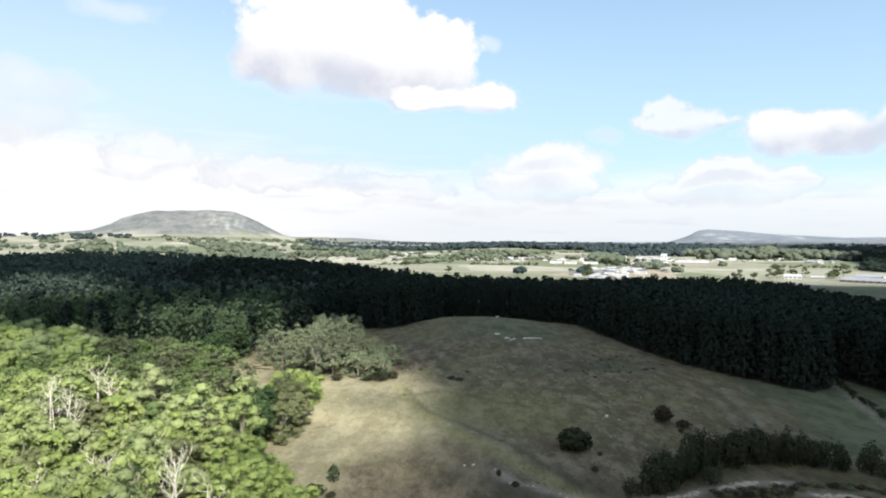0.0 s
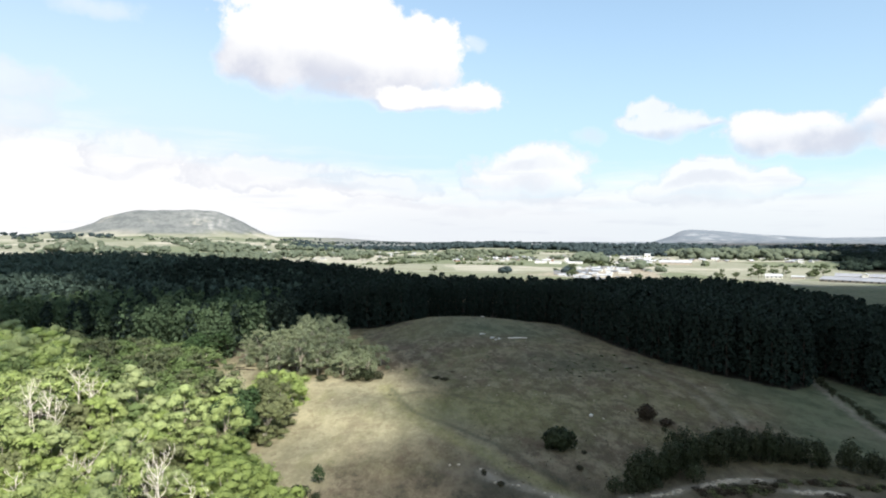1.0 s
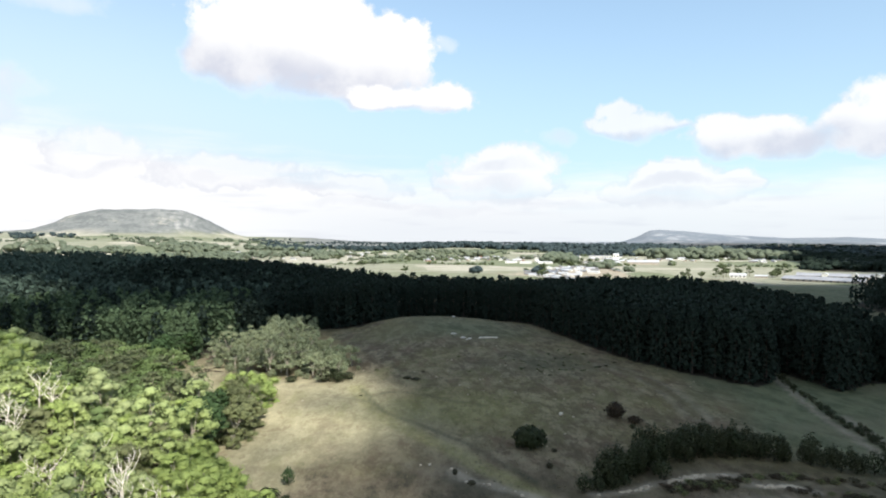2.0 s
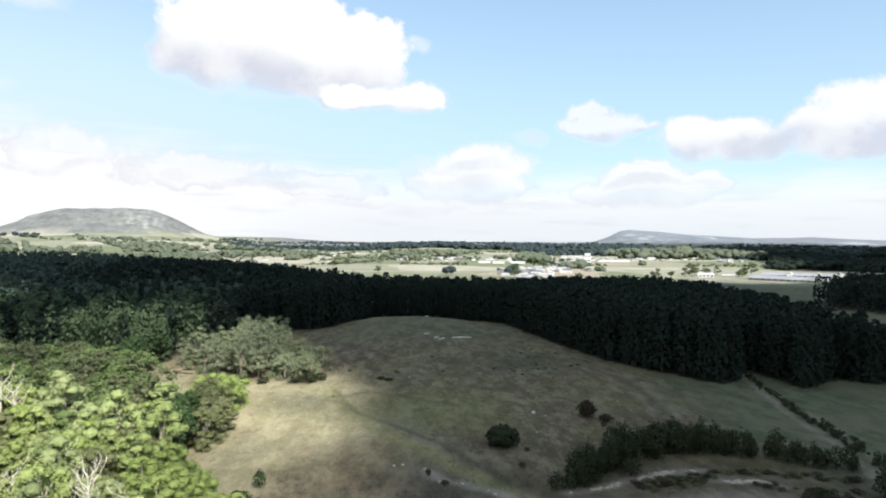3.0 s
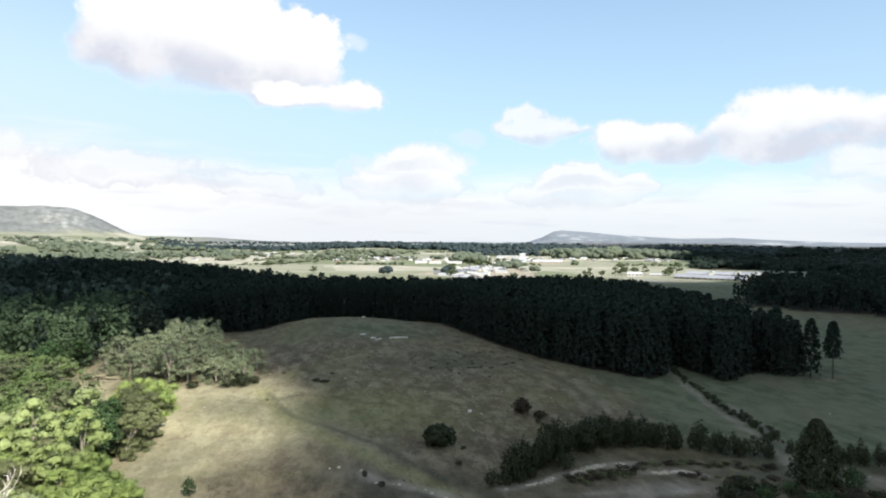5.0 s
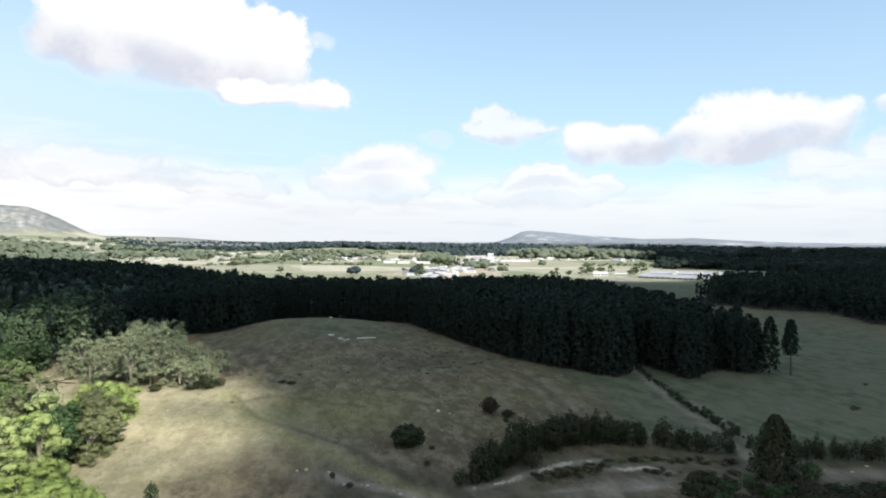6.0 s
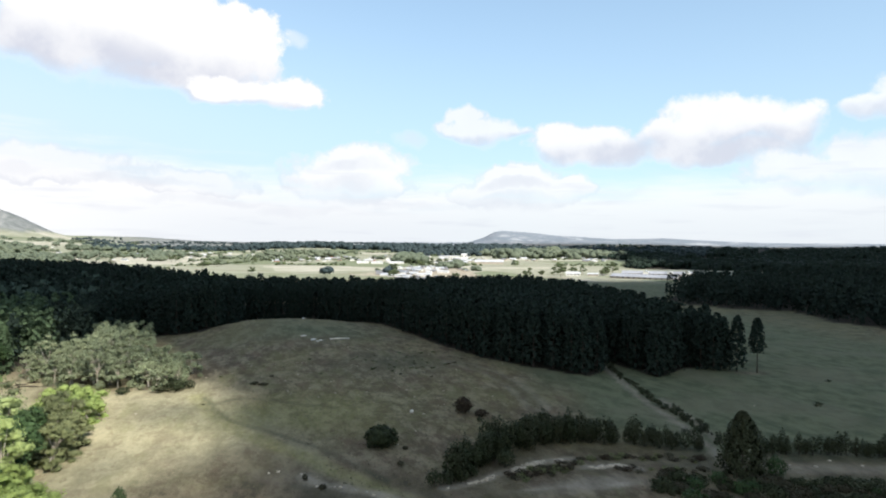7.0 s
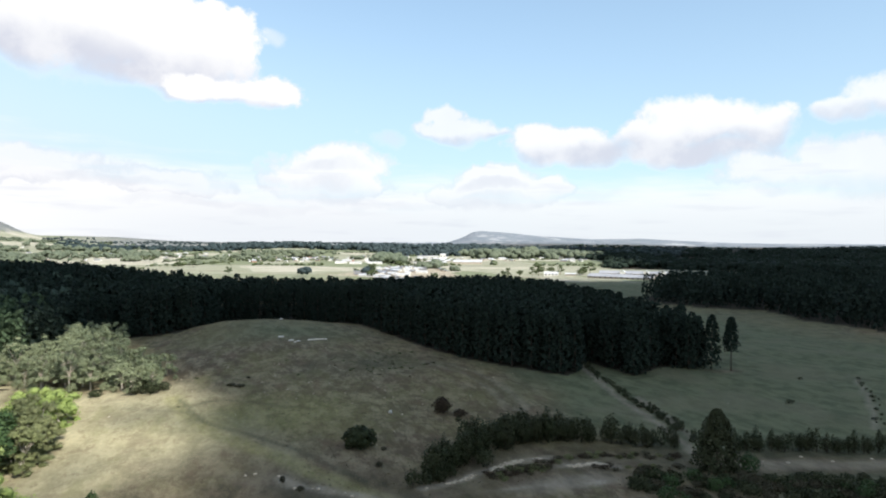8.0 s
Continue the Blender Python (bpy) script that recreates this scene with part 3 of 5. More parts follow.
# ---- growing things: arrays of corners and faces ----
def sprays(rng, centre, normal, size, thin=0.7):
    """Leaf sprays: one uneven four-cornered blade of foliage for each centre, facing along its normal."""
    count = len(centre)
    normal = normal / (np.linalg.norm(normal, axis=1, keepdims=True) + 1e-9)
    u = np.cross(normal, rng.normal(size=(count, 3)))
    u /= np.linalg.norm(u, axis=1, keepdims=True) + 1e-9
    v = np.cross(normal, u)
    s = size[:, None]
    jig = rng.uniform(0.55, 1.25, (4, count, 1))
    corners = np.stack([centre + u * s * jig[0], centre + v * s * thin * jig[1], centre - u * s * jig[2], centre - v * s * thin * jig[3]], 1)
    corners += normal[:, None, :] * (rng.uniform(-0.25, 0.25, (count, 4, 1)) * s[:, None])
    return corners.reshape(-1, 3), np.arange(count * 4).reshape(-1, 4)


def tube(line, radii, sides=6):
    """A tapered limb along a line of points."""
    line = [Vector(p) for p in line]
    verts, faces = [], []
    for i, p in enumerate(line):
        way = (line[min(i + 1, len(line) - 1)] - line[max(i - 1, 0)]).normalized()
        u = way.cross(Vector((0.31, 0.95, 0.05))).normalized()
        v = way.cross(u)
        for k in range(sides):
            a = 2 * math.pi * k / sides
            verts.append(tuple(p + (u * math.cos(a) + v * math.sin(a)) * radii[i]))
    for i in range(len(line) - 1):
        for k in range(sides):
            faces.append((i * sides + k, i * sides + (k + 1) % sides, (i + 1) * sides + (k + 1) % sides, (i + 1) * sides + k))
    faces.append(tuple(range(sides))[::-1])
    faces.append(tuple(range((len(line) - 1) * sides, len(line) * sides)))
    return verts, faces


def joined(pieces):
    verts, faces = [], []
    for v, f in pieces:
        base = len(verts)
        verts += v
        faces += [tuple(i + base for i in face) for face in f]
    return verts, faces


def knob(n):
    """A rounded lump of four-cornered faces."""
    verts, faces = [], []
    for axis in range(3):
        for sign in (-1, 1):
            base = len(verts)
            for i in range(n + 1):
                for j in range(n + 1):
                    p = [0.0, 0.0, 0.0]
                    p[axis], p[(axis + 1) % 3], p[(axis + 2) % 3] = sign, sign * math.tan((2 * i / n - 1) * math.pi / 4), math.tan((2 * j / n - 1) * math.pi / 4)
                    verts.append(p)
            for i in range(n):
                for j in range(n):
                    a = base + i * (n + 1) + j
                    faces.append((a, a + n + 1, a + n + 2, a + 1))
    v = np.array(verts)
    v = np.round(v / np.linalg.norm(v, axis=1, keepdims=True), 5)
    v, place = np.unique(v, axis=0, return_inverse=True)
    return v, place.reshape(-1)[np.array(faces)]


KNOB = {n: knob(n) for n in (1, 2, 3)}


def lumps_of(spots, radii, ovals, n, bumpy=0.22, seed=0.0):
    """Dense inner leaf masses, each pushed in and out unevenly."""
    v, f = KNOB[n]
    verts, faces = [], []
    for i, (s, r, oval) in enumerate(zip(spots, radii, ovals)):
        k = 1 + bumpy * np.sin(v[:, 0] * 4.1 + i + seed) * np.sin(v[:, 1] * 4.7 + 2 * i) + bumpy * 0.6 * np.sin(v[:, 2] * 7.3 + v[:, 0] * 6 + 3 * i)
        verts.append(np.array(s) + v * (r * k)[:, None] * oval)
        faces.append(f + i * len(v))
    return np.vstack(verts), np.vstack(faces)


def gum_arrays(seed, tall, wide, heads, leaves, flat=0.74, open_crown=0.32, dense=0.57, fine=2, low=0.5, drop=0.5, swell=1.65, blade=1.0, shag=0.24):
    """A gum tree: forked limbs that carry rounded heads of leaves."""
    rng = np.random.default_rng(seed)
    fork = tall * rng.uniform(0.28, 0.4)
    limbs = [tube([(0, 0, -0.6), (0.1, 0, fork * 0.5), (rng.uniform(-0.4, 0.4), rng.uniform(-0.4, 0.4), fork)], [0.36, 0.28, 0.22])]
    spots = []
    for i in range(heads):
        a = i * 2.4 + rng.uniform(-0.4, 0.4)
        r = wide * math.sqrt((i + 0.4) / heads) * rng.uniform(0.8, 1.05)
        top = tall * (1 - 0.42 * (r / wide) ** 2) * rng.uniform(0.86, 1.0)
        if rng.random() < drop:
            top *= rng.uniform(low, 0.85)
        spots.append((r * math.cos(a), r * math.sin(a), top - 1.2))
    for i, s in enumerate(spots):
        if i % 2 == 0:
            limbs.append(tube([(0, 0, fork * 0.9), (s[0] * 0.45, s[1] * 0.45, fork + (s[2] - fork) * 0.55), (s[0] * 0.95, s[1] * 0.95, s[2] - 0.4)], [0.17, 0.11, 0.05], 5))
    centre, normal, sizes, ovals = [], [], [], []
    per = leaves // heads
    for s in spots:
        head = rng.uniform(0.75, 1.3) * wide * swell / math.sqrt(heads)
        sizes.append(head * dense)
        w = rng.normal(size=(per, 3))
        w[:, 2] = np.abs(w[:, 2]) * 1.1 - 0.35
        w /= np.linalg.norm(w, axis=1, keepdims=True)
        reach = head * rng.uniform(1 - open_crown, 1 + shag, (per, 1))
        oval = np.array([rng.uniform(0.75, 1.35), rng.uniform(0.75, 1.35), flat * rng.uniform(0.75, 1.25)])
        ovals.append(oval)
        centre.append(np.array(s) + w * reach * oval)
        normal.append(w * 0.75 + np.array([0, 0, 0.6]) + rng.normal(size=(per, 3)) * 0.28)
    centre, normal = np.vstack(centre), np.vstack(normal)
    lv, lf = lumps_of(spots, sizes, ovals, fine, 0.3, seed)
    sv, sf = sprays(rng, centre, normal, rng.uniform(0.2, 0.56, len(centre)) * blade, 0.55)
    return joined(limbs), (np.vstack([lv, sv]), np.vstack([lf, sf + len(lv)]))


def pine_arrays(seed, tall, wide, leaves, bare=0.3, point=0.5, size=0.75, whorl=0.45):
    """A plantation pine: a straight stem and whorls of drooping needle sprays in a narrow cone."""
    rng = np.random.default_rng(seed)
    k = rng.uniform(0, 1, leaves) ** 0.8
    z = tall * (bare + (1.01 - bare) * k)
    z = np.round(z / 1.1) * 1.1 * whorl + z * (1 - whorl)
    reach = wide * (1 - k) ** point * rng.uniform(0.75, 1.1, leaves) + 0.25
    reach *= np.where(k < 0.12, 0.75, 1.0)
    a = rng.uniform(0, 2 * math.pi, leaves)
    a = a + 0.35 * np.sin(a * 5 + z)
    r = reach * np.sqrt(rng.uniform(0.25, 1.0, leaves))
    centre = np.stack([r * np.cos(a), r * np.sin(a), z - 0.12 * r], 1)
    normal = np.stack([np.cos(a) * 0.8, np.sin(a) * 0.8, np.full(leaves, 0.45)], 1) + rng.normal(size=(leaves, 3)) * 0.55
    stem = tube([(0, 0, -0.6), (0, 0, tall * 0.5), (0, 0, tall * 0.97)], [0.30, 0.19, 0.04])
    return stem, sprays(rng, centre, normal, rng.uniform(0.6, 1.05, leaves) * size)


def shrub_arrays(seed, tall, wide, leaves, cone=0.5):
    """A bushy shrub with several stems and leaves down to the ground."""
    rng = np.random.default_rng(round(seed * 10))
    stems = [tube([(0, 0, -0.3), (0.2 * math.cos(a), 0.2 * math.sin(a), tall * 0.3), (0.5 * wide * math.cos(a), 0.5 * wide * math.sin(a), tall * 0.65)], [0.08, 0.06, 0.02], 5) for a in (0.4, 2.5, 4.6)]
    w = rng.normal(size=(leaves, 3))
    w /= np.linalg.norm(w, axis=1, keepdims=True)
    k = (w[:, 2] + 1) / 2
    lump = 1 + 0.22 * np.sin(w[:, 0] * 5 + seed) * np.sin(w[:, 1] * 6 + w[:, 2] * 5)
    reach = rng.uniform(0.6, 1.0, leaves) * lump
    centre = np.stack([w[:, 0] * reach * wide * (1 - cone * k), w[:, 1] * reach * wide * (1 - cone * k), tall * 0.5 + w[:, 2] * reach * tall * 0.5], 1)
    return joined(stems), sprays(rng, centre, w + rng.normal(size=(leaves, 3)) * 0.4, rng.uniform(0.14, 0.3, leaves) * max(0.7, wide / 2.2))


def tree_thing(name, stem, crown, bark, leaf, label, category, group, stem_name="trunk"):
    root = new(name)
    part(stem_name, stem[0], stem[1], bark, root)
    part("crown", crown[0], crown[1], leaf, root, smooth_faces=True)
    return tagged(root, label, category, group)


def plant(protos, spots, rng, low=0.85, high=1.15, squash=0.08):
    """Stand copies of the model trees on the ground at the spots; each model itself takes one spot too."""
    used = set()
    for n, (x, y) in enumerate(spots):
        kind = int(rng.integers(len(protos)))
        s = rng.uniform(low, high)
        m = pose(x, y, float(height(x, y)), 0, 0, rng.uniform(0, 360)) @ Matrix.Diagonal((s * rng.uniform(1 - squash, 1 + squash), s * rng.uniform(1 - squash, 1 + squash), s, 1))
        if kind not in used:
            used.add(kind)
            protos[kind].matrix_basis = pose(x, y, float(height(x, y)), 0, 0, rng.uniform(0, 360))
        else:
            ob = copy_thing(protos[kind], m)
            ob.matrix_basis = m
    for kind, ob in enumerate(protos):
        if kind not in used:
            x, y = spots[kind % len(spots)]
            ob.matrix_basis = pose(x + 2.5, y + 2.5, float(height(x + 2.5, y + 2.5)))


def scatter(poly, gap, rng, jitter=0.38):
    """Points of an uneven grid within a polygon."""
    px, py = [p[0] for p in poly], [p[1] for p in poly]
    gx, gy = np.meshgrid(np.arange(min(px), max(px), gap), np.arange(min(py), max(py), gap))
    gx = gx + (np.arange(gx.shape[0])[:, None] % 2) * gap * 0.5
    x = (gx + rng.uniform(-jitter, jitter, gx.shape) * gap).ravel()
    y = (gy + rng.uniform(-jitter, jitter, gy.shape) * gap).ravel()
    keep = inside(x, y, poly)
    return np.stack([x[keep], y[keep]], 1)


def stuff_of(name, models, spots, rng, mat, label, category, low=0.85, high=1.15, parent=None):
    """Many trees that nobody could count, as one mesh."""
    verts, faces, base = [], [], 0
    kinds = rng.integers(len(models), size=len(spots))
    for kind, (v, f) in enumerate(models):
        at = spots[kinds == kind]
        if not len(at):
            continue
        v = np.asarray(v)
        turn, s = rng.uniform(0, 2 * math.pi, len(at)), rng.uniform(low, high, len(at))
        ca, sa = (np.cos(turn) * s)[:, None], (np.sin(turn) * s)[:, None]
        x = v[None, :, 0] * ca - v[None, :, 1] * sa + at[:, :1]
        y = v[None, :, 0] * sa + v[None, :, 1] * ca + at[:, 1:2]
        z = v[None, :, 2] * s[:, None] + height(at[:, 0], at[:, 1])[:, None]
        verts.append(np.stack([x, y, z], -1).reshape(-1, 3))
        faces.append((np.asarray(f)[None] + (np.arange(len(at)) * len(v))[:, None, None]).reshape(-1, 4) + base)
        base += len(verts[-1])
    verts, faces = np.vstack(verts), np.vstack(faces)
    mesh = bpy.data.meshes.new(name)
    mesh.vertices.add(len(verts))
    mesh.vertices.foreach_set("co", verts.astype(np.float32).ravel())
    mesh.loops.add(faces.size)
    mesh.loops.foreach_set("vertex_index", faces.astype(np.int32).ravel())
    mesh.polygons.add(len(faces))
    mesh.polygons.foreach_set("loop_start", np.arange(0, faces.size, 4, dtype=np.int32))
    mesh.update(calc_edges=True)
    mesh.validate()
    mesh.materials.append(mat)
    return tagged(new(name, mesh), label, category, kind="stuff")


def with_stem(arrays):
    """Crown and a plain square stem in one, all faces four-cornered."""
    (_, _), (cv, cf) = arrays
    tall = cv[:, 2].max()
    stem = np.array([(sx * 0.22 * k, sy * 0.22 * k, z) for z, k in ((-0.5, 1.0), (tall * 0.8, 0.3)) for sx, sy in ((1, 1), (-1, 1), (-1, -1), (1, -1))])
    sides = np.array([(0, 1, 5, 4), (1, 2, 6, 5), (2, 3, 7, 6), (3, 0, 4, 7)])
    return np.vstack([cv, stem]), np.vstack([cf, sides + len(cv)])


# ---- the pine plantation ----
def plantation():
    rng = np.random.default_rng(11)
    spots = scatter(PINES, 5.6, rng, 0.5)
    d = np.hypot(spots[:, 0], spots[:, 1])
    edge = off_line(spots[:, 0], spots[:, 1], PINES[:22])
    front = (edge < 9) & (d < 470)
    near = spots[front][np.argsort(edge[front])][:230]
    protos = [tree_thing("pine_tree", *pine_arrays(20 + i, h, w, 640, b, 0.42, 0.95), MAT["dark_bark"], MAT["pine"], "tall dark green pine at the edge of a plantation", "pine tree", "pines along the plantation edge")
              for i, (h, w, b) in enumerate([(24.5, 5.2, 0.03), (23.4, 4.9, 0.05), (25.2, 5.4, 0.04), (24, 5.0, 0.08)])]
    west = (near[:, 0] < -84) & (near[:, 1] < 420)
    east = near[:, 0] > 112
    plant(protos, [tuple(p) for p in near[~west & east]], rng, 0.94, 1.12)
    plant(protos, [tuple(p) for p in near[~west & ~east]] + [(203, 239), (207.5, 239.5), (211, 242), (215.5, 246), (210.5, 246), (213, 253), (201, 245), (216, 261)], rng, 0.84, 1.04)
    young = [tree_thing("pine_tree", *pine_arrays(30 + i, h, w, 620, 0.04, size=0.85), MAT["dark_bark"], MAT["sunlit_young_pine"], "bright green younger pine at the edge of the plantation", "pine tree", "younger pines")
             for i, (h, w) in enumerate([(22, 4.8), (20, 4.6), (23.5, 4.8)])]
    plant(young, [tuple(p) for p in near[west]] + [(-95, 303), (-101, 306), (-107, 303), (-114, 304), (-121, 307), (-129, 309), (-98, 311), (-110, 311), (-120, 315)], rng, 0.8, 1.05)
    rest = np.vstack([spots[~front], spots[front][np.argsort(edge[front])][230:]])
    d = np.hypot(rest[:, 0], rest[:, 1])
    models = [with_stem(pine_arrays(50 + i, h, w, 80, 0.2, 0.4, 1.55)) for i, (h, w) in enumerate([(24.5, 4.8), (23.5, 4.5), (25.5, 4.9), (22.5, 4.3)])]
    # paler needles westward stand in for haze and thin-cloud sun
    paled = (rest[:, 0] < -84) & (rng.random(len(rest)) < np.maximum(0.8 * smooth(540, 350, rest[:, 1]), 1.0 * smooth(-150, -250, rest[:, 0])))
    stuff_of("pine_plantation", models, rest[(d <= 420) & paled], rng, MAT["sunlit_young_pine"], "greener young pines within the plantation, sunlight lifted into their colour", "pine forest", 0.8, 1.0)
    stuff_of("pine_plantation", models, rest[(d <= 420) & ~paled & (rest[:, 0] <= 112)], rng, MAT["pine"], "dense dark green pines behind the plantation edge", "pine forest", 0.86, 1.0)
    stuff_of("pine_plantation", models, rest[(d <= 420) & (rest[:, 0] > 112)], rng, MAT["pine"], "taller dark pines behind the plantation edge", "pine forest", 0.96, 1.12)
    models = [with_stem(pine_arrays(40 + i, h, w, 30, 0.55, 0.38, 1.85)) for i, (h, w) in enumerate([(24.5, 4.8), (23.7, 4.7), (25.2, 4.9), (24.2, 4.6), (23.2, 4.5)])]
    stuff_of("pine_plantation", models, rest[(d > 420) & ~paled], rng, MAT["pine"], "dense dark green pine plantation over rolling ground", "pine forest", 0.88, 1.02)
    stuff_of("pine_plantation", models, rest[(d > 420) & paled], rng, MAT["hazed_slope_pine"], "plantation pines on the rise, haze put into their colour", "pine forest", 0.84, 1.0)
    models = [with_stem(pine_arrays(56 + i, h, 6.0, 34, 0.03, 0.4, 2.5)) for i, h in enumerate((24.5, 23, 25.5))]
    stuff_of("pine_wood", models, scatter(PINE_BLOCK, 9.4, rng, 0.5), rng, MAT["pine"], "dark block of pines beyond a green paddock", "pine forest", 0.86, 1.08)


plantation()


# ---- the gum wood ----
DEAD = [(-108, 198.5, 19), (-102, 195.5, 17.5), (-113, 182.5, 18), (-103.5, 173, 17), (-98, 168.5, 16.5), (-109, 178, 15.5), (-51.5, 122.5, 17.5), (-53.5, 124, 15.5), (-66, 130, 13), (-65, 126, 12), (-68, 146, 13), (-40.5, 119, 12), (-46.5, 124, 12), (-72, 136.5, 12.5), (-77, 138.5, 13), (-81, 126.5, 12), (-60, 139, 12)]
DEEP_WOOD = [(-165, 300), (-135, 240), (-104, 212), (-84, 196), (-66, 200), (-62, 222), (-80, 250), (-110, 290)]


def gum_wood():
    rng = np.random.default_rng(5)
    kinds = [(17, 5.4, 30, 2100, "gum_olive"), (15, 5.0, 28, 2050, "gum_olive"), (18, 5.8, 32, 2100, "gum_pale"), (13.5, 5.0, 26, 2000, "wattle"), (14.5, 5.4, 28, 2000, "gum_pale"), (12.5, 4.4, 24, 1900, "gum_olive"), (15.5, 5.2, 28, 2000, "wattle"), (13, 4.8, 26, 1900, "gum_deep"), (14, 4.6, 26, 1900, "gum_brown")]
    tone = {"gum_dull": "dull green", "gum_olive": "olive green", "gum_deep": "deep green", "gum_brown": "brownish olive", "gum_pale": "pale green", "gum_grey": "grey green", "wattle": "bright yellow green"}
    protos = [tree_thing("gum_tree", *gum_arrays(60 + i, h, w, heads, leaves, 0.72, 0.3, 0.68, 2, 0.45, 0.5, 1.62, 0.72, 0.3), MAT["pale_bark"], MAT[m], f"{tone[m]} gum tree with pale limbs and clumped crown", "tree", "gum wood") for i, (h, w, heads, leaves, m) in enumerate(kinds)]
    spots = scatter(GUM_WOOD, 6.6, rng, 0.45)
    az = np.degrees(np.arctan2(spots[:, 0], spots[:, 1]))
    far = np.hypot(spots[:, 0], spots[:, 1])
    spots = spots[(az > -38.5) & ~((az > -20) & (far > 224))]
    spots = spots[~((spots[:, 0] > -61) & (spots[:, 1] > 171) & (spots[:, 1] < 216))]
    for x, y, tall in DEAD:
        k = 1 - (10 if tall > 16 else 6) / math.hypot(x, y)
        spots = spots[(np.hypot(spots[:, 0] - x, spots[:, 1] - y) > 4.0) & (np.hypot(spots[:, 0] - x * k, spots[:, 1] - y * k) > (6.5 if tall > 16 else 3.0))]
    spots = spots[np.argsort(np.hypot(spots[:, 0], spots[:, 1]))]
    light = [tree_thing("gum_tree", *gum_arrays(70 + i, h, w, heads, 760, 0.72, 0.3, 0.7, 1, 0.45, 0.5, 1.62, 1.1, 0.3), MAT["pale_bark"], MAT[m], f"{tone[m]} gum tree with clumped crown deeper in the wood", "tree", "gum wood") for i, (h, w, heads, m) in enumerate([(16, 5.2, 24, "gum_olive"), (14, 5.0, 22, "gum_pale"), (14.5, 5.2, 22, "wattle"), (13.5, 4.8, 22, "gum_deep"), (12, 4.6, 20, "gum_deep"), (14, 4.8, 20, "gum_dull")])]
    dim = inside(spots[:, 0], spots[:, 1], DEEP_WOOD)
    plant(light[3:], [tuple(p) for p in spots[dim]] + [(-99, 271), (-91, 263), (-89, 256), (-88, 241), (-79, 236), (-76, 220), (-95, 252)], rng, 0.85, 1.2)
    spots = spots[~dim]
    rim = (spots[:, 0] > -53) & (spots[:, 1] < 160)
    plant([protos[3], protos[6]], [tuple(p) for p in spots[rim]], rng, 0.6, 0.9)
    spots = spots[~rim]
    plant(protos, [tuple(p) for p in spots[:105]], rng, 0.7, 1.2)
    plant(light[:4], [tuple(p) for p in spots[105:190]], rng, 0.75, 1.2)
    for k, m in enumerate(("gum_olive", "gum_pale", "wattle")):
        models = [with_stem(gum_arrays(160 + i + 9 * k, h, w, heads, 440, 0.72, 0.25, 0.74, 2, 0.45, 0.5, 1.65, 1.2, 0.25)) for i, (h, w, heads) in enumerate([(16, 5.2, 12), (14.5, 4.8, 11), (17.5, 5.4, 12)])]
        stuff_of("gum_wood", models, spots[190 + k::3], rng, MAT[m], f"{tone[m]} gum trees deeper in the wood", "gum wood", 0.75, 1.15)
    kinds = [(14, 4.6, 22, 1300, "gum_grey"), (17, 4.6, 24, 1300, "gum_grey"), (11, 4.4, 20, 1100, "gum_grey")]
    protos = [tree_thing("gum_tree", *gum_arrays(80 + i, h, w, heads, leaves, 0.9, 0.45, 0.6, 1, 0.3, 0.7, 1.38, 0.88), MAT["pale_bark"], MAT[m], "tall thin grey green gum tree beside the field", "tree", "gum grove") for i, (h, w, heads, leaves, m) in enumerate(kinds)]
    stand_spots = [tuple(p) for p in scatter(GROVE, 6.6, rng)]
    plant(protos[:2], [p for p in stand_spots if p[0] < -38] + [(-52, 330), (-60, 322)], rng, 0.75, 1.2)
    plant(protos[2:], [p for p in stand_spots if p[0] >= -38] + [(-24, 250), (-30, 247)], rng, 0.65, 0.95)
    for x, y, s in ((-66, 344, 1.15), (-59, 349, 1.1), (-54, 343, 1.3), (-48, 352, 0.95), (-70, 353, 1.3)):
        m = pose(x, y, float(height(x, y)), 0, 0, 37 * x) @ Matrix.Scale(s, 4)
        copy_thing(protos[0 if s < 1.2 else 2], m).matrix_basis = m
    wattle = tree_thing("wattle_tree", *gum_arrays(95, 8.8, 4.8, 26, 1500, 0.75, 0.25, 0.68, 2, 0.2, 0.6, 1.5, 0.75, 0.25), MAT["pale_bark"], MAT["wattle"], "rounded bright green wattle at the edge of the field", "tree", "wattles by the field")
    dark = tree_thing("wattle_tree", *gum_arrays(96, 15, 4.2, 22, 1500, 0.9, 0.2), MAT["dark_bark"], MAT["deep_green"], "dark green tree at the edge of the wood", "tree", "wattles by the field")
    plant([wattle], [(-47, 212), (-47.5, 219), (-48, 227), (-57, 230)], rng, 1.1, 1.3)
    plant([wattle], [(-54, 240), (-60, 236), (-51, 226), (-58, 224), (-42, 140), (-38, 130), (-45, 152), (-61, 212), (-65, 201), (-50, 158), (-44, 154), (-40, 148), (-38, 141), (-34, 138), (-33, 132), (-29, 131), (-42, 146)], rng, 0.7, 1.1)
    plant([dark], [(-53, 181), (-55, 187), (-57, 194), (-51.5, 175), (-59, 186), (-60, 179), (-56, 171), (-137, 232), (-57, 200), (-104, 288), (-103, 279), (-110, 272), (-97, 297)], rng, 0.8, 1.15)
    brown = tree_thing("gum_tree", *gum_arrays(97, 12.0, 4.8, 28, 1700, 0.8, 0.3, 0.65, 2, 0.16, 0.75, 1.5, 0.75, 0.25), MAT["pale_bark"], MAT["gum_brown"], "brownish olive gum tree at the edge of the field", "tree", "gum wood")
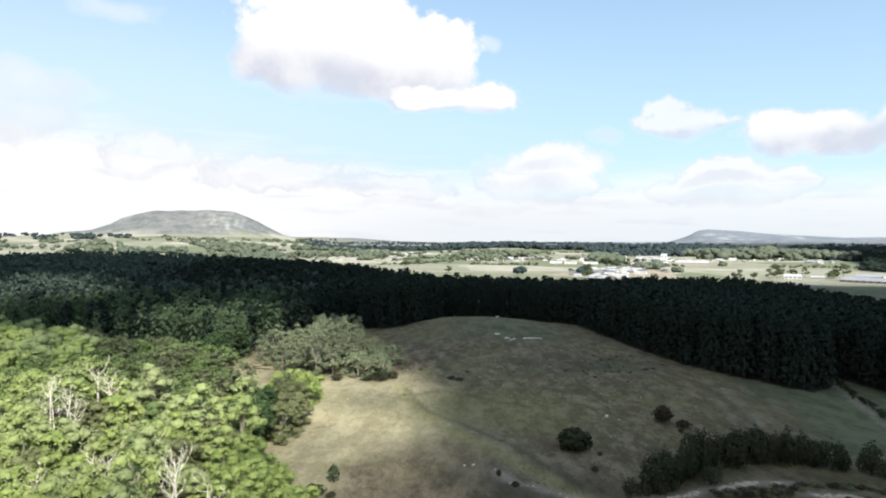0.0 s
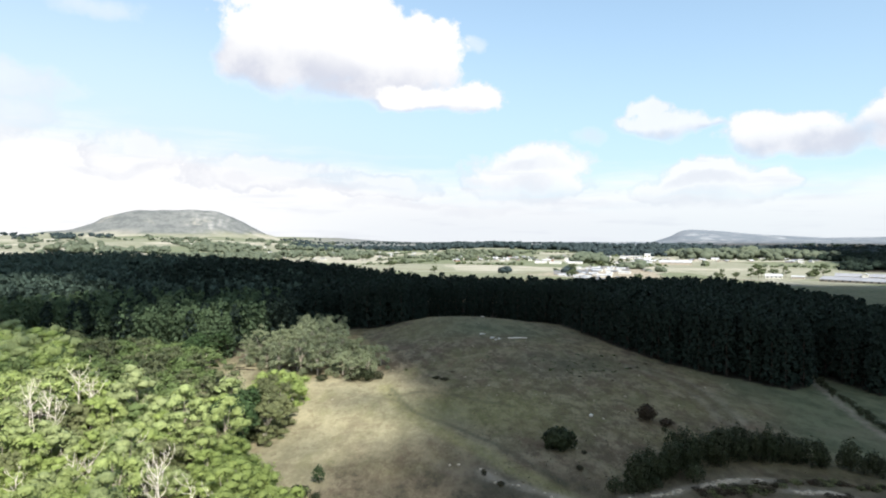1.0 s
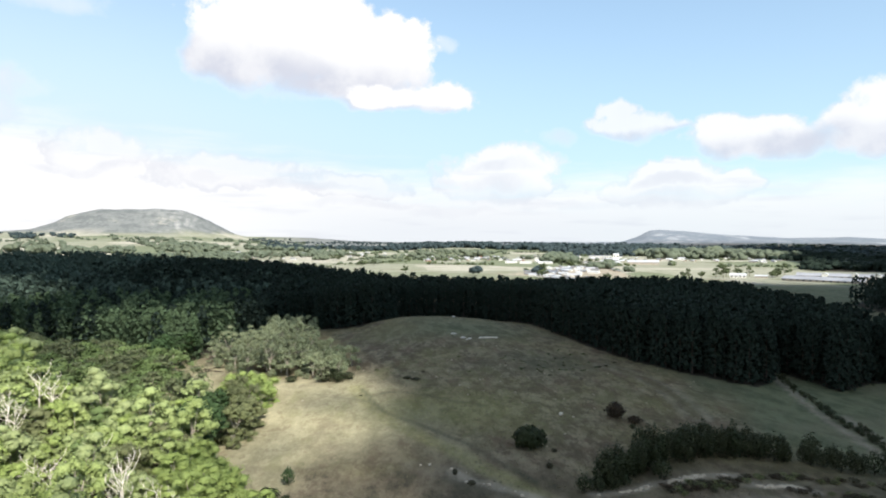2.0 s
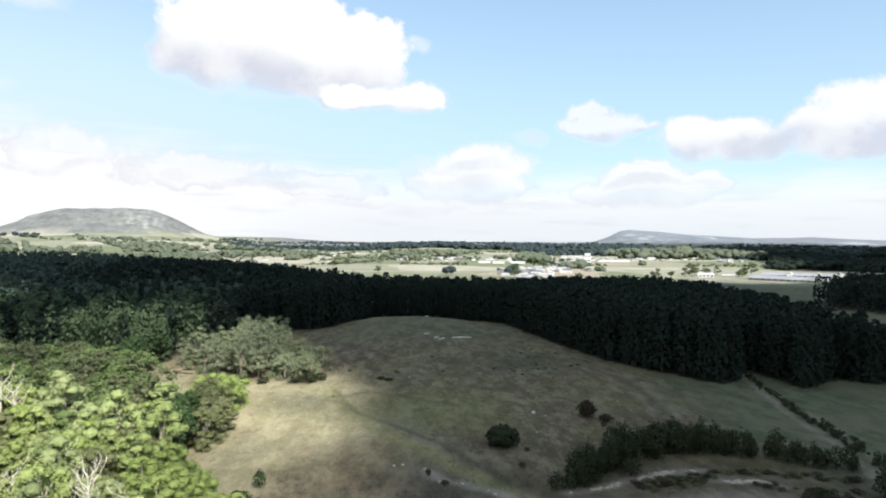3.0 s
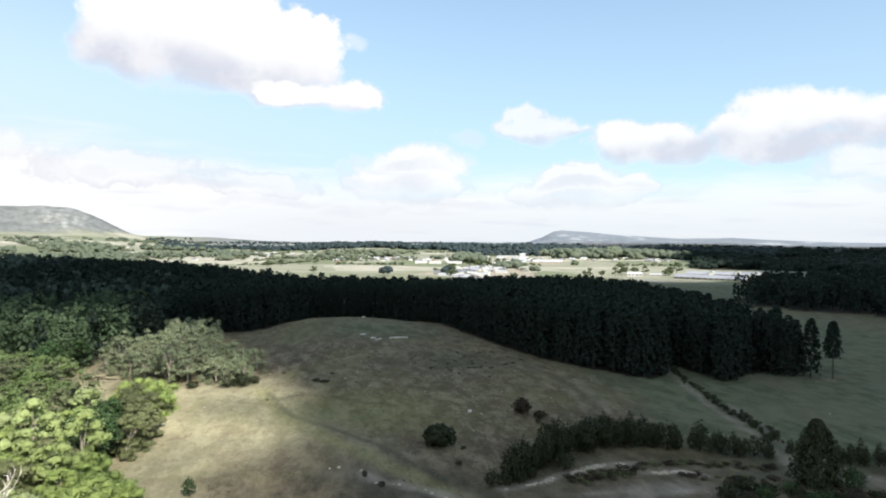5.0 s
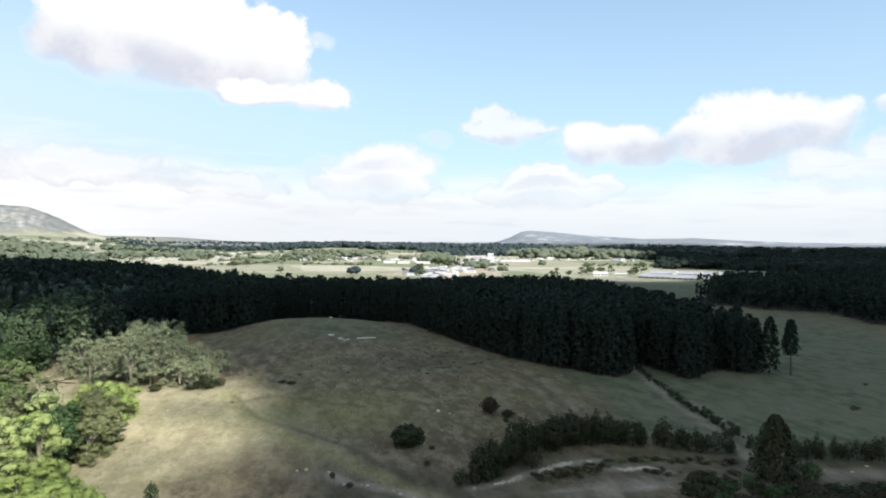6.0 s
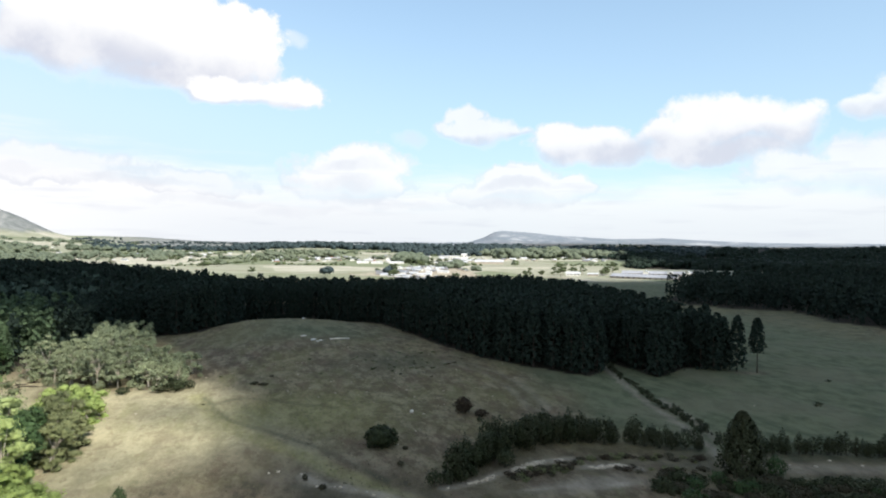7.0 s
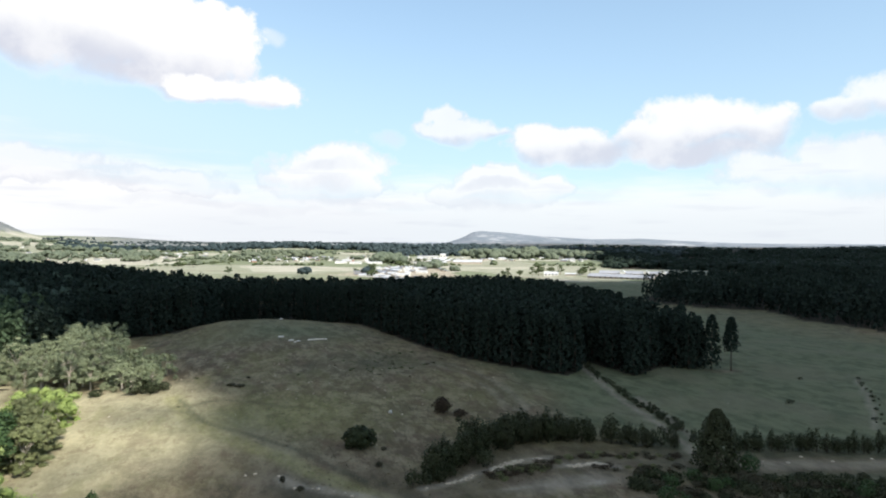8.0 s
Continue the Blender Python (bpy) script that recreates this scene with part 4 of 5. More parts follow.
    plant([brown], [(-46, 181), (-53, 184), (-45.5, 196), (-46.5, 185), (-46.5, 191.5), (-47, 199), (-48, 206), (-53, 205), (-53.5, 213), (-55, 221)], rng, 0.85, 1.05)


gum_wood()


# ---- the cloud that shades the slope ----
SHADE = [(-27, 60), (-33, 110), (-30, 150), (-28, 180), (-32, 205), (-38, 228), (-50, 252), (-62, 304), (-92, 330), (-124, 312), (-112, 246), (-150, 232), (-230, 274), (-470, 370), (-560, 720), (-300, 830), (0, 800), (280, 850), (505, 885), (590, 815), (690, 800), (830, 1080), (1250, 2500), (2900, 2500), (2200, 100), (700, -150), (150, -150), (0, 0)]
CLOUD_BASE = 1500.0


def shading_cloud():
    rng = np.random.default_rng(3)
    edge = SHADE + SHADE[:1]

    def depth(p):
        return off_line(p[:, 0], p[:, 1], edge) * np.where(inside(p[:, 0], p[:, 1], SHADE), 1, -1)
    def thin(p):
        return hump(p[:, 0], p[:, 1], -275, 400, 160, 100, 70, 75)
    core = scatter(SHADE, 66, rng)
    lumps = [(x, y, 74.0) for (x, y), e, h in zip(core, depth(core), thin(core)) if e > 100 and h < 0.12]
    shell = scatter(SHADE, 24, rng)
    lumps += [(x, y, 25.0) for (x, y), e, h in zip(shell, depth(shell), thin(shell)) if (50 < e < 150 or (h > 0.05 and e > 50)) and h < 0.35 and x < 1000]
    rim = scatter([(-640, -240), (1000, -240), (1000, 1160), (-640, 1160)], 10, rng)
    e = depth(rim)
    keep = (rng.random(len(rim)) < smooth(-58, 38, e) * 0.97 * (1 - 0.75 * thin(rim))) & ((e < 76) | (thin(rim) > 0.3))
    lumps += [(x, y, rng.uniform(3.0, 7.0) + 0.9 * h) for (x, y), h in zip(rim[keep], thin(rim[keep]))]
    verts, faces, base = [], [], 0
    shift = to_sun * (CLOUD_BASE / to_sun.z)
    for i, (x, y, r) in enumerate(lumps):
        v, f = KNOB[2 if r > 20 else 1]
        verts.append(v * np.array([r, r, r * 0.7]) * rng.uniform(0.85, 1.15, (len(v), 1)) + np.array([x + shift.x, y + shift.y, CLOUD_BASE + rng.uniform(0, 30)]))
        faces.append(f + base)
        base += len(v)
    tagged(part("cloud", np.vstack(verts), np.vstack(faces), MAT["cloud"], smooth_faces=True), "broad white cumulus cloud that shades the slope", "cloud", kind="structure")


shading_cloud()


# ---- bushes and young trees by the creek ----
def stand(ob, x, y, turn=0.0, lift=0.0):
    ob.matrix_basis = pose(x, y, float(height(x, y)) + lift, 0, 0, turn)
    return ob


def bush(seed, tall, wide, leaves, leaf, label, group="", cone=0.35, bark="dark_bark", name="bush"):
    return tree_thing(name, *shrub_arrays(seed, tall, wide, leaves, cone), MAT[bark], MAT[leaf], label, name.replace("_", " "), group, "stem")


def along(line, gap, rng, spread):
    """Uneven spots along a line of several legs."""
    spots = []
    for (ax, ay), (bx, by) in zip(line, line[1:]):
        steps = max(1, round(math.hypot(bx - ax, by - ay) / gap))
        for i in range(steps):
            k = (i + rng.uniform(0.1, 0.9)) / steps
            spots.append((ax + (bx - ax) * k + rng.normal() * spread, ay + (by - ay) * k + rng.normal() * spread))
    return spots


def creek_growth():
    rng = np.random.default_rng(21)
    stand(bush(300, 5.6, 5.0, 1500, "scrub", "large rounded dark green bush on the grassy slope", "bushes on the slope", 0.15), 35.5, 171)
    stand(bush(301, 5.2, 3.4, 1000, "russet", "large russet brown bush on the grassy slope", "bushes on the slope", 0.2), 68, 196)
    stand(bush(302, 2.0, 2.6, 500, "russet", "low russet bush beside a larger one", "bushes on the slope", 0.2), 72.5, 191.5)
    stand(bush(303, 1.9, 1.3, 300, "scrub", "small dark bush on the grassy slope", "bushes on the slope"), 69.5, 185)
    for i, (x, y, tall, wide) in enumerate([(37.4, 155.8, 1.6, 1.1), (41.2, 166.5, 1.3, 0.9), (13.4, 152.2, 1.9, 0.7), (16.8, 146.4, 1.2, 1.1), (3.2, 241.5, 1.3, 1.8), (6.2, 240.0, 0.9, 2.0)]):
        stand(bush(304 + 0.1 * i, tall * 0.8, wide * 1.15, 260, "heath", "small dark bush on the dry slope", "bushes on the slope"), x, y, 50 * i)
    for i, (x, y, tall, wide) in enumerate([(-22.5, 240.5, 5.4, 2.6), (-18.5, 243, 4.0, 2.0), (-27.6, 241.6, 6.4, 2.4), (-24.5, 246, 7.5, 2.4), (-40.5, 243.5, 3.0, 2.0)]):
        stand(bush(420 + i, tall * 0.8, wide * 1.35, 500, "scrub", "dark shrub at the foot of the gum grove", "shrubs under the grove", 0.2), x - 1, y + 4.0, 70 * i)
    stand(bush(305, 4.2, 2.0, 600, "deep_green", "dark green upright bush at the edge of the field", "bushes on the slope", 0.45), -26, 150.5)
    low = [bush(306 + i, h, w, 420, "scrub", "low dark bush along the foot of the field", "bushes on the slope", 0.25) for i, (h, w) in enumerate([(2.2, 2.2), (1.6, 2.0)])]
    plant(low, [(-34, 142), (-31, 141), (-28.5, 143), (-25, 141), (-30, 145)], rng, 0.6, 1.2, 0.2)
    low = [bush(308 + i, h, w, 600, m, "green low wattle at the foot of the field", "wattles at the foot of the field", 0.2, "pale_bark", "wattle_bush") for i, (h, w, m) in enumerate([(5.6, 3.6, "wattle"), (4.8, 3.4, "gum_olive")])]
    plant(low, [(-39, 141), (-36, 136), (-33, 133), (-40, 148), (-30, 130), (-42, 135), (-36, 128), (-27, 128)], rng, 0.8, 1.15, 0.2)
    names = "dark green bush in the thicket along the creek"
    kinds = [(9.0, 3.0, 0.4, "scrub"), (8.0, 3.2, 0.3, "scrub"), (10.0, 2.9, 0.5, "scrub"), (7.0, 3.3, 0.25, "scrub"), (8.2, 2.8, 0.4, "scrub")]
    protos = [bush(310 + i, h, w, 620, m, names, "thicket along the creek", c, name="thicket_tree") for i, (h, w, c, m) in enumerate(kinds)]
    row = [(46, 143), (54, 149), (62, 155), (72, 161), (82, 163), (92, 163), (101, 161), (108, 157)]
    tail = [(108, 157), (114, 152), (122, 147)]
    back = [(60, 158), (72, 166), (84, 168), (98, 165)]
    plant(protos, along(row, 1.5, rng, 1.3) + along(back, 2.4, rng, 1.5), rng, 0.7, 1.05, 0.15)
    for x, y in along(tail, 1.4, rng, 0.9):
        m = pose(x, y, float(height(x, y)), 0, 0, rng.uniform(0, 360)) @ Matrix.Scale(rng.uniform(0.5, 0.75), 4)
        copy_thing(protos[int(rng.integers(4))], m).matrix_basis = m
    protos = [bush(330 + i, h, w, 420, "scrub", "grey green low bush at the foot of the thicket", "thicket along the creek", c) for i, (h, w, c) in enumerate([(4.2, 2.6, 0.3), (3.4, 2.4, 0.3)])]
    plant(protos, along([(42, 141), (52, 146), (62, 151)], 2.6, rng, 1.5), rng, 0.8, 1.15, 0.15)
    protos = [bush(340 + i, h, w, 420, "scrub", "dark young bush in a row beside the path", "row of bushes beside the path", c) for i, (h, w, c) in enumerate([(5.4, 2.2, 0.5), (4.4, 2.3, 0.4), (6.4, 1.9, 0.65)])]
    plant(protos, along([(134, 141), (142, 137.5), (152, 132.5), (163, 128.5), (173, 125)], 1.15, rng, 0.8), rng, 0.7, 1.1, 0.15)
    protos = [bush(350 + i, h, w, 380, m, "low dark scrub bush on the creek flat", "scrub on the creek flat", c, name="scrub") for i, (h, w, c, m) in enumerate([(2.6, 2.8, 0.25, "scrub"), (2.2, 2.9, 0.2, "scrub"), (3.0, 2.6, 0.3, "deep_green"), (1.8, 2.6, 0.2, "heath")])]
    flat = [(88, 124), (97, 132), (112, 126), (128, 121), (150, 112), (165, 104), (150, 96), (118, 104), (98, 108)]
    plant(protos, [tuple(p) for p in scatter(flat, 4.2, rng)], rng, 0.7, 1.2, 0.15)
    protos = [bush(360 + i, 1.0, 1.5, 170, m, f"low {w} heath bush by the stony bank", "heath by the bank", 0.2) for i, (m, w) in enumerate((("russet", "brown"), ("gum_brown", "olive brown"), ("heath", "olive brown")))]
    plant(protos, along([(61, 141.5), (72, 142.8), (81, 145.5)], 0.45, rng, 1.3) + along([(84, 148), (93, 147.5), (104, 145), (116, 140)], 0.9, rng, 1.2) + along([(90, 139.5), (100, 137), (112, 134)], 1.6, rng, 1.2), rng, 0.6, 1.15, 0.2)
    protos = [bush(370 + i, 1.7, 1.3, 170, "scrub", "small dark bush in the eroded gully", "bushes in the gully", 0.3) for i in range(2)]
    plant(protos, along([(160, 257), (148, 226), (146.5, 215.2), (142.5, 202), (140.5, 191), (138.4, 180.5), (132, 160)], 1.0, rng, 0.8) + along([(143, 190), (140.6, 178), (134, 160), (129, 148)], 1.3, rng, 1.2), rng, 0.3, 1.15, 0.2)
    plant([bush(376, 1.2, 1.3, 150, "scrub", "low dark bush along a small washout", "bushes along the washout", 0.3)], along([(259, 199), (236, 177.5), (213, 157), (195, 142)], 5.0, rng, 0.9), rng, 0.3, 0.75, 0.25)
    protos = [bush(380, 1.6, 1.8, 170, "scrub", "small dark bush on the grassy paddock", "bushes on the paddock", 0.3)]
    plant(protos, [(193, 175), (196, 176), (250, 192), (239, 181), (228, 170), (201, 149), (214, 158), (232, 205), (175, 262), (188, 240)], rng, 0.45, 1.0, 0.25)
    protos = [bush(395 + i, h, w, 420, m, "leafy undergrowth at the edge of the gum wood", "undergrowth of the gum wood", 0.2, name="undergrowth") for i, (h, w, m) in enumerate([(4.2, 2.6, "gum_olive"), (3.4, 2.6, "gum_grey"), (5.0, 2.8, "wattle")])]
    plant(protos, along([(-36, 118), (-38, 146), (-52, 168)], 3.2, rng, 1.0) + along([(-49, 220), (-50, 234), (-60, 248)], 3.2, rng, 1.0), rng, 0.7, 1.2, 0.2)
    protos = [bush(398 + i, h, w, 380, m, "grey green undergrowth beneath the gum grove", "undergrowth of the grove", 0.2, name="undergrowth") for i, (h, w, m) in enumerate([(4.4, 2.8, "gum_grey"), (3.4, 2.6, "gum_grey")])]
    plant(protos, along([(-80, 284), (-61, 263), (-46, 255), (-24, 252), (-17, 260)], 5.5, rng, 1.8), rng, 0.4, 1.0, 0.2)
    protos = [bush(390 + i, 0.55, 1.5, 140, m, "knee-high brown green bush on the dry slope", "small bushes on the slope", 0.2) for i, m in enumerate(("heath", "gum_dull", "gum_dull"))]
    spots = [(x, y) for x, y in zip(rng.normal(66, 13, 44), rng.normal(262, 11, 44))] + [(x, y) for x, y in zip(rng.uniform(-15, 60, 8), rng.uniform(180, 290, 8))]
    plant(protos, spots, rng, 0.35, 0.95, 0.25)
    # the lone pine and the pair at the corner of the plantation
    stand(tree_thing("pine_tree", *pine_arrays(400, 15.5, 6.9, 6500, 0.02, 0.55, 0.5, 0.12), MAT["dark_bark"], MAT["scrub"], "lone broad dark pine beside the creek path", "pine tree", "single pines"), 119.5, 130)
    stand(bush(401, 5.0, 3.2, 600, "deep_green", "dark bush beneath the lone pine", "scrub on the creek flat", 0.3), 126, 126)
    for i, (x, y, h) in enumerate([(212.5, 235, 25), (219.5, 230.5, 24.5), (205.5, 241, 23)]):
        stand(tree_thing("pine_tree", *pine_arrays(410 + i, h, (4.8, 3.9, 4.2)[i], 1100, (0.08, 0.38, 0.22)[i], 0.42, 0.9), MAT["dark_bark"], MAT["pine"], "tall pine with a bare lower trunk at the plantation corner", "pine tree", "single pines"), x, y, 70 * i)


creek_growth()


# ---- dead gums ----
def dead_tree(seed, tall):
    """A slender bleached stem with steep bare limbs that fork into twigs."""
    rng = np.random.default_rng(seed)
    root = new("dead_tree")
    lean = rng.normal(size=2) * 0.07 * tall
    def on_stem(k):
        return (lean[0] * k * k, lean[1] * k * k, tall * 0.96 * k)
    part("trunk", *tube([(0, 0, -0.5), on_stem(0.3), on_stem(0.65), on_stem(1.0)], [tall * 0.012, tall * 0.0095, tall * 0.006, tall * 0.0015]), MAT["dead_wood"], root)
    for i in range(9):
        s = on_stem(rng.uniform(0.42, 0.88))
        a, r = i * 2.3 + rng.uniform(-0.4, 0.4), tall * rng.uniform(0.09, 0.28)
        e = (s[0] + r * math.cos(a), s[1] + r * math.sin(a), s[2] + tall * rng.uniform(0.12, 0.26))
        mid = tuple(s[q] * 0.45 + e[q] * 0.55 + (rng.normal() * 0.25 if q < 2 else -0.03 * tall) for q in range(3))
        limb = [tube([s, mid, e], [tall * 0.0048, tall * 0.0034, tall * 0.0013], 5)]
        for k in (0.4, 0.8, 1.0):
            f = tuple(mid[c] + (e[c] - mid[c]) * k for c in range(3))
            q = tuple(f[c] + rng.normal() * tall * 0.035 + (tall * 0.06 if c == 2 else 0) for c in range(3))
            limb.append(tube([f, tuple((f[c] + q[c]) / 2 + rng.normal() * 0.1 for c in range(3)), q], [tall * 0.003, tall * 0.0022, tall * 0.001], 4))
        part("branch", *joined(limb), MAT["dead_wood"], root)
    return tagged(root, "bare bleached dead gum tree standing in the wood", "dead tree", "dead gums")


for i, (x, y, tall) in enumerate(DEAD):
    stand(dead_tree(500 + i, tall), x, y, 40 * i)


# ---- boulders, stones and tussocks ----
def boulder(seed, long, wide, tall, label, group):
    v, f = KNOB[3]
    rng = np.random.default_rng(seed)
    k = 1 + 0.18 * np.sin(v[:, 0] * 3 + seed) * np.sin(v[:, 1] * 4) + 0.08 * np.sin(v[:, 2] * 9 + v[:, 0] * 5)
    p = v * k[:, None] * np.array([long, wide, tall]) / 2
    return tagged(part("boulder", p, f, MAT["boulder"]), label, "boulder", group)


for i, (x, y, long, tall) in enumerate([(26.5, 310, 3.0, 0.9), (30.5, 303, 2.6, 0.8), (33.7, 302, 1.8, 0.7), (31.3, 366, 2.6, 0.8), (51, 197.5, 1.3, 1.2), (32, 300, 0.9, 0.7)]):
    stand(boulder(i, long, 1.3, tall, "pale weathered boulder on the grassy knoll", "boulders on the knoll"), x, y, 12 * i, tall * 0.3)
log = tagged(part("fallen_log", *tube([(-4.6, 0, 0.3), (-1, 0.3, 0.42), (2, 0.1, 0.4), (4.6, -0.2, 0.3)], [0.34, 0.36, 0.3, 0.2]), MAT["dead_wood"]), "long bleached fallen log on the grassy knoll", "log")
stand(log, 43, 305, 2)
for i, (x, y, turn) in enumerate([(-80, 276, 10), (-76, 274, -20), (-82, 279, 24), (-78, 281, -8)]):
    stand(tagged(part("fallen_log", *tube([(-2.2, 0, 0.25), (0, 0.15, 0.3), (2.2, 0, 0.22)], [0.24, 0.22, 0.15]), MAT["dark_bark"]), "dark fallen log in the clearing beside the grove", "log", "logs in the clearing"), x, y, turn)


def stones():
    rng = np.random.default_rng(44)
    models = []
    for i in range(4):
        v, f = KNOB[2]
        k = 1 + 0.25 * np.sin(v[:, 0] * 4 + i * 2) * np.sin(v[:, 1] * 5 + i)
        models.append((v * k[:, None] * np.array([0.55, 0.42, 0.28]), f))
    spots = np.array([q for q in along(BANK[2:6], 0.16, rng, 0.45) if math.sin(q[0] * 0.9) + math.sin(q[0] * 0.37 + 1) > -0.2] + [q for q in along(BANK, 0.5, rng, 0.4) + along(BANK[6:], 0.25, rng, 0.45) if math.sin(q[0] * 0.9) + math.sin(q[0] * 0.37) > -0.3] + along(STONES[1:], 2.6, rng, 0.9) + along([(133, 132), (150, 125), (172, 116)], 7.0, rng, 1.8))
    stuff_of("bank_stones", models, spots, rng, MAT["rock"], "pale stones lying along the eroded creek bank", "stones", 0.3, 1.15)
    spots = np.stack([rng.normal(45, 40, 80), rng.normal(245, 38, 80)], 1)
    stuff_of("field_stones", models, spots, rng, MAT["rock"], "small pale stones scattered over the slope", "stones", 0.25, 0.75)


def tussocks():
    rng = np.random.default_rng(45)
    models = []
    for i in range(5):
        a = rng.uniform(0, 6.3, 7)
        c = np.stack([np.cos(a) * 0.16, np.sin(a) * 0.16, np.full(7, 0.12)], 1)
        models.append(sprays(rng, c, np.stack([np.cos(a), np.sin(a), np.full(7, 0.5)], 1), np.full(7, 0.26)))
    x, y = rng.uniform(-45, 250, 60000), rng.uniform(118, 400, 60000)
    z = ground_zones(x, y)
    lumpy = np.sin(x / 7.3 + 1.7 * np.sin(y / 9.1)) * np.sin(y / 6.1 + 1.3 * np.sin(x / 11.0))
    keep = (z["litter"] < 0.1) & (z["bare"] < 0.3) & (rng.random(len(x)) < 0.22 + 0.2 * lumpy - 0.35 * z["green"] - 0.45 * z["pale"])
    stuff_of("tussocks", models, np.stack([x[keep], y[keep]], 1), rng, MAT["tussock"], "dry grass tussocks over the slope", "grass", 0.3, 0.85)


stones()
tussocks()


# ---- the plain: trees ----
def far_tree_arrays(seed, tall, wide, heads, leaves):
    return with_stem(gum_arrays(seed, tall, wide, heads, leaves, 0.8, 0.3, 0.9, 2, 0.55, 0.5))


def plain_trees():
    rng = np.random.default_rng(71)
    round_tree = [far_tree_arrays(600 + i, h, w, 3, 14) for i, (h, w) in enumerate([(13, 6.5), (15, 7.0), (11, 6.5), (16, 7.5)])]
    belt_tree = [with_stem(gum_arrays(660 + i, h, w, 4, 4, 0.8, 0.3, 0.95, 1, 0.5, 0.6)) for i, (h, w) in enumerate([(13, 9.0), (15, 10.0), (11, 9.5), (17, 10.0)])]
    tall_pine = [with_stem(pine_arrays(620 + i, h, 4.6, 18, 0.1, size=2.1)) for i, h in enumerate((18, 21, 16))]

    def region(name, models, leaf, label, bounds, count, patchy, low=0.7, high=1.2):
        """Trees of a stretch of the plain: bounds are two headings and two distances."""
        a0, a1, d0, d1 = bounds
        a, d = np.radians(rng.uniform(a0, a1, count * 3)), np.sqrt(rng.uniform(d0 * d0, d1 * d1, count * 3))
        x, y = d * np.sin(a), d * np.cos(a)
        clump = np.sin(x / 83 + 2 * np.sin(y / 131)) + np.sin(y / 97 + 2 * np.sin(x / 149)) + 0.8 * np.sin(x / 31 + y / 43)
        keep = np.argsort(-(clump * patchy + rng.normal(size=len(x)) * 0.6))[:count]
        stuff_of(name, models, np.stack([x[keep], y[keep]], 1), rng, leaf, label, "trees", low, high)

    region("tree_belt", belt_tree, MAT["far_blue_haze"], "dark belt of trees along the horizon", (-1, 24, 2700, 3200), 950, 0.7, 0.9, 1.5)
    region("tree_belt", belt_tree, MAT["far_blue_haze"], "dark belt of trees behind the town", (13, 40, 2250, 2800), 850, 0.6, 0.8, 1.35)
    region("tree_belt", round_tree, MAT["far_hazed"], "sunlit trees round the town", (21, 33, 1980, 2280), 200, 1.0, 0.8, 1.7)
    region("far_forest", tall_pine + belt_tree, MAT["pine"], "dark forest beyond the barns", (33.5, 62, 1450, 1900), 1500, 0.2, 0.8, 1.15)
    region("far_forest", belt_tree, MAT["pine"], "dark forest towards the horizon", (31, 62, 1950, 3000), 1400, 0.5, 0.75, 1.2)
    region("tree_belt", belt_tree, MAT["far_blue_haze"], "dark woods below the ridge", (17, 62, 3150, 3600), 800, 1.4, 0.3, 0.55)
    region("paddock_trees", round_tree, MAT["far_hazed"], "scattered trees among pale paddocks", (-38, -12, 1750, 2700), 130, 1.8, 0.6, 1.2)
    region("paddock_trees", round_tree, MAT["far_hazed"], "green wooded paddocks below the hill", (-27, -5, 1800, 2600), 430, 1.5, 0.5, 1.3)
    region("tree_belt", belt_tree, MAT["far_blue_haze"], "long tree belt on the rising ground", (-12, 3, 2650, 3100), 330, 1.6, 0.5, 1.15)
    region("paddock_trees", round_tree, MAT["far_hazed"], "garden trees between the houses", (-6, 14, 1850, 2500), 190, 1.2, 0.4, 0.9)
    region("tree_belt", belt_tree, MAT["far_blue_haze"], "hedges on the slopes below the hill", (-38, -26, 3050, 3500), 120, 1.4)
    region("paddock_trees", belt_tree, MAT["far_hazed"], "green trees on the slopes below the hill", (-38, -6, 2650, 3300), 300, 1.6, 0.35, 0.8)
    region("tree_belt", belt_tree, MAT["far_blue_haze"], "low dark trees along the rim of the plain", (-13, 20, 3500, 4100), 520, 0.8, 0.35, 0.7)
    # hedgerows between the paddocks
    rows = []
    for i in range(46):
        a, d = radians(rng.uniform(-24, 34)), rng.uniform(1250, 2650)
        turn, long = radians(rng.choice((-14, -10, 70)) + rng.normal() * 6), rng.uniform(60, 260)
        k = np.arange(-long / 2, long / 2, 8.0)
        rows.append(np.stack([d * math.sin(a) + k * math.cos(turn), d * math.cos(a) + k * math.sin(turn)], 1) + rng.normal(size=(len(k), 2)) * 2)
    rows = np.vstack(rows)
    rows = rows[~inside(rows[:, 0], rows[:, 1], YARD)]
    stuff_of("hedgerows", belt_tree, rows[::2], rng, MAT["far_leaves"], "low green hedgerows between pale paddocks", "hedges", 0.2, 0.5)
    stuff_of("hedgerows", belt_tree, rows[1::2], rng, MAT["far_hazed"], "low pale hedgerows between the paddocks", "hedges", 0.2, 0.55)
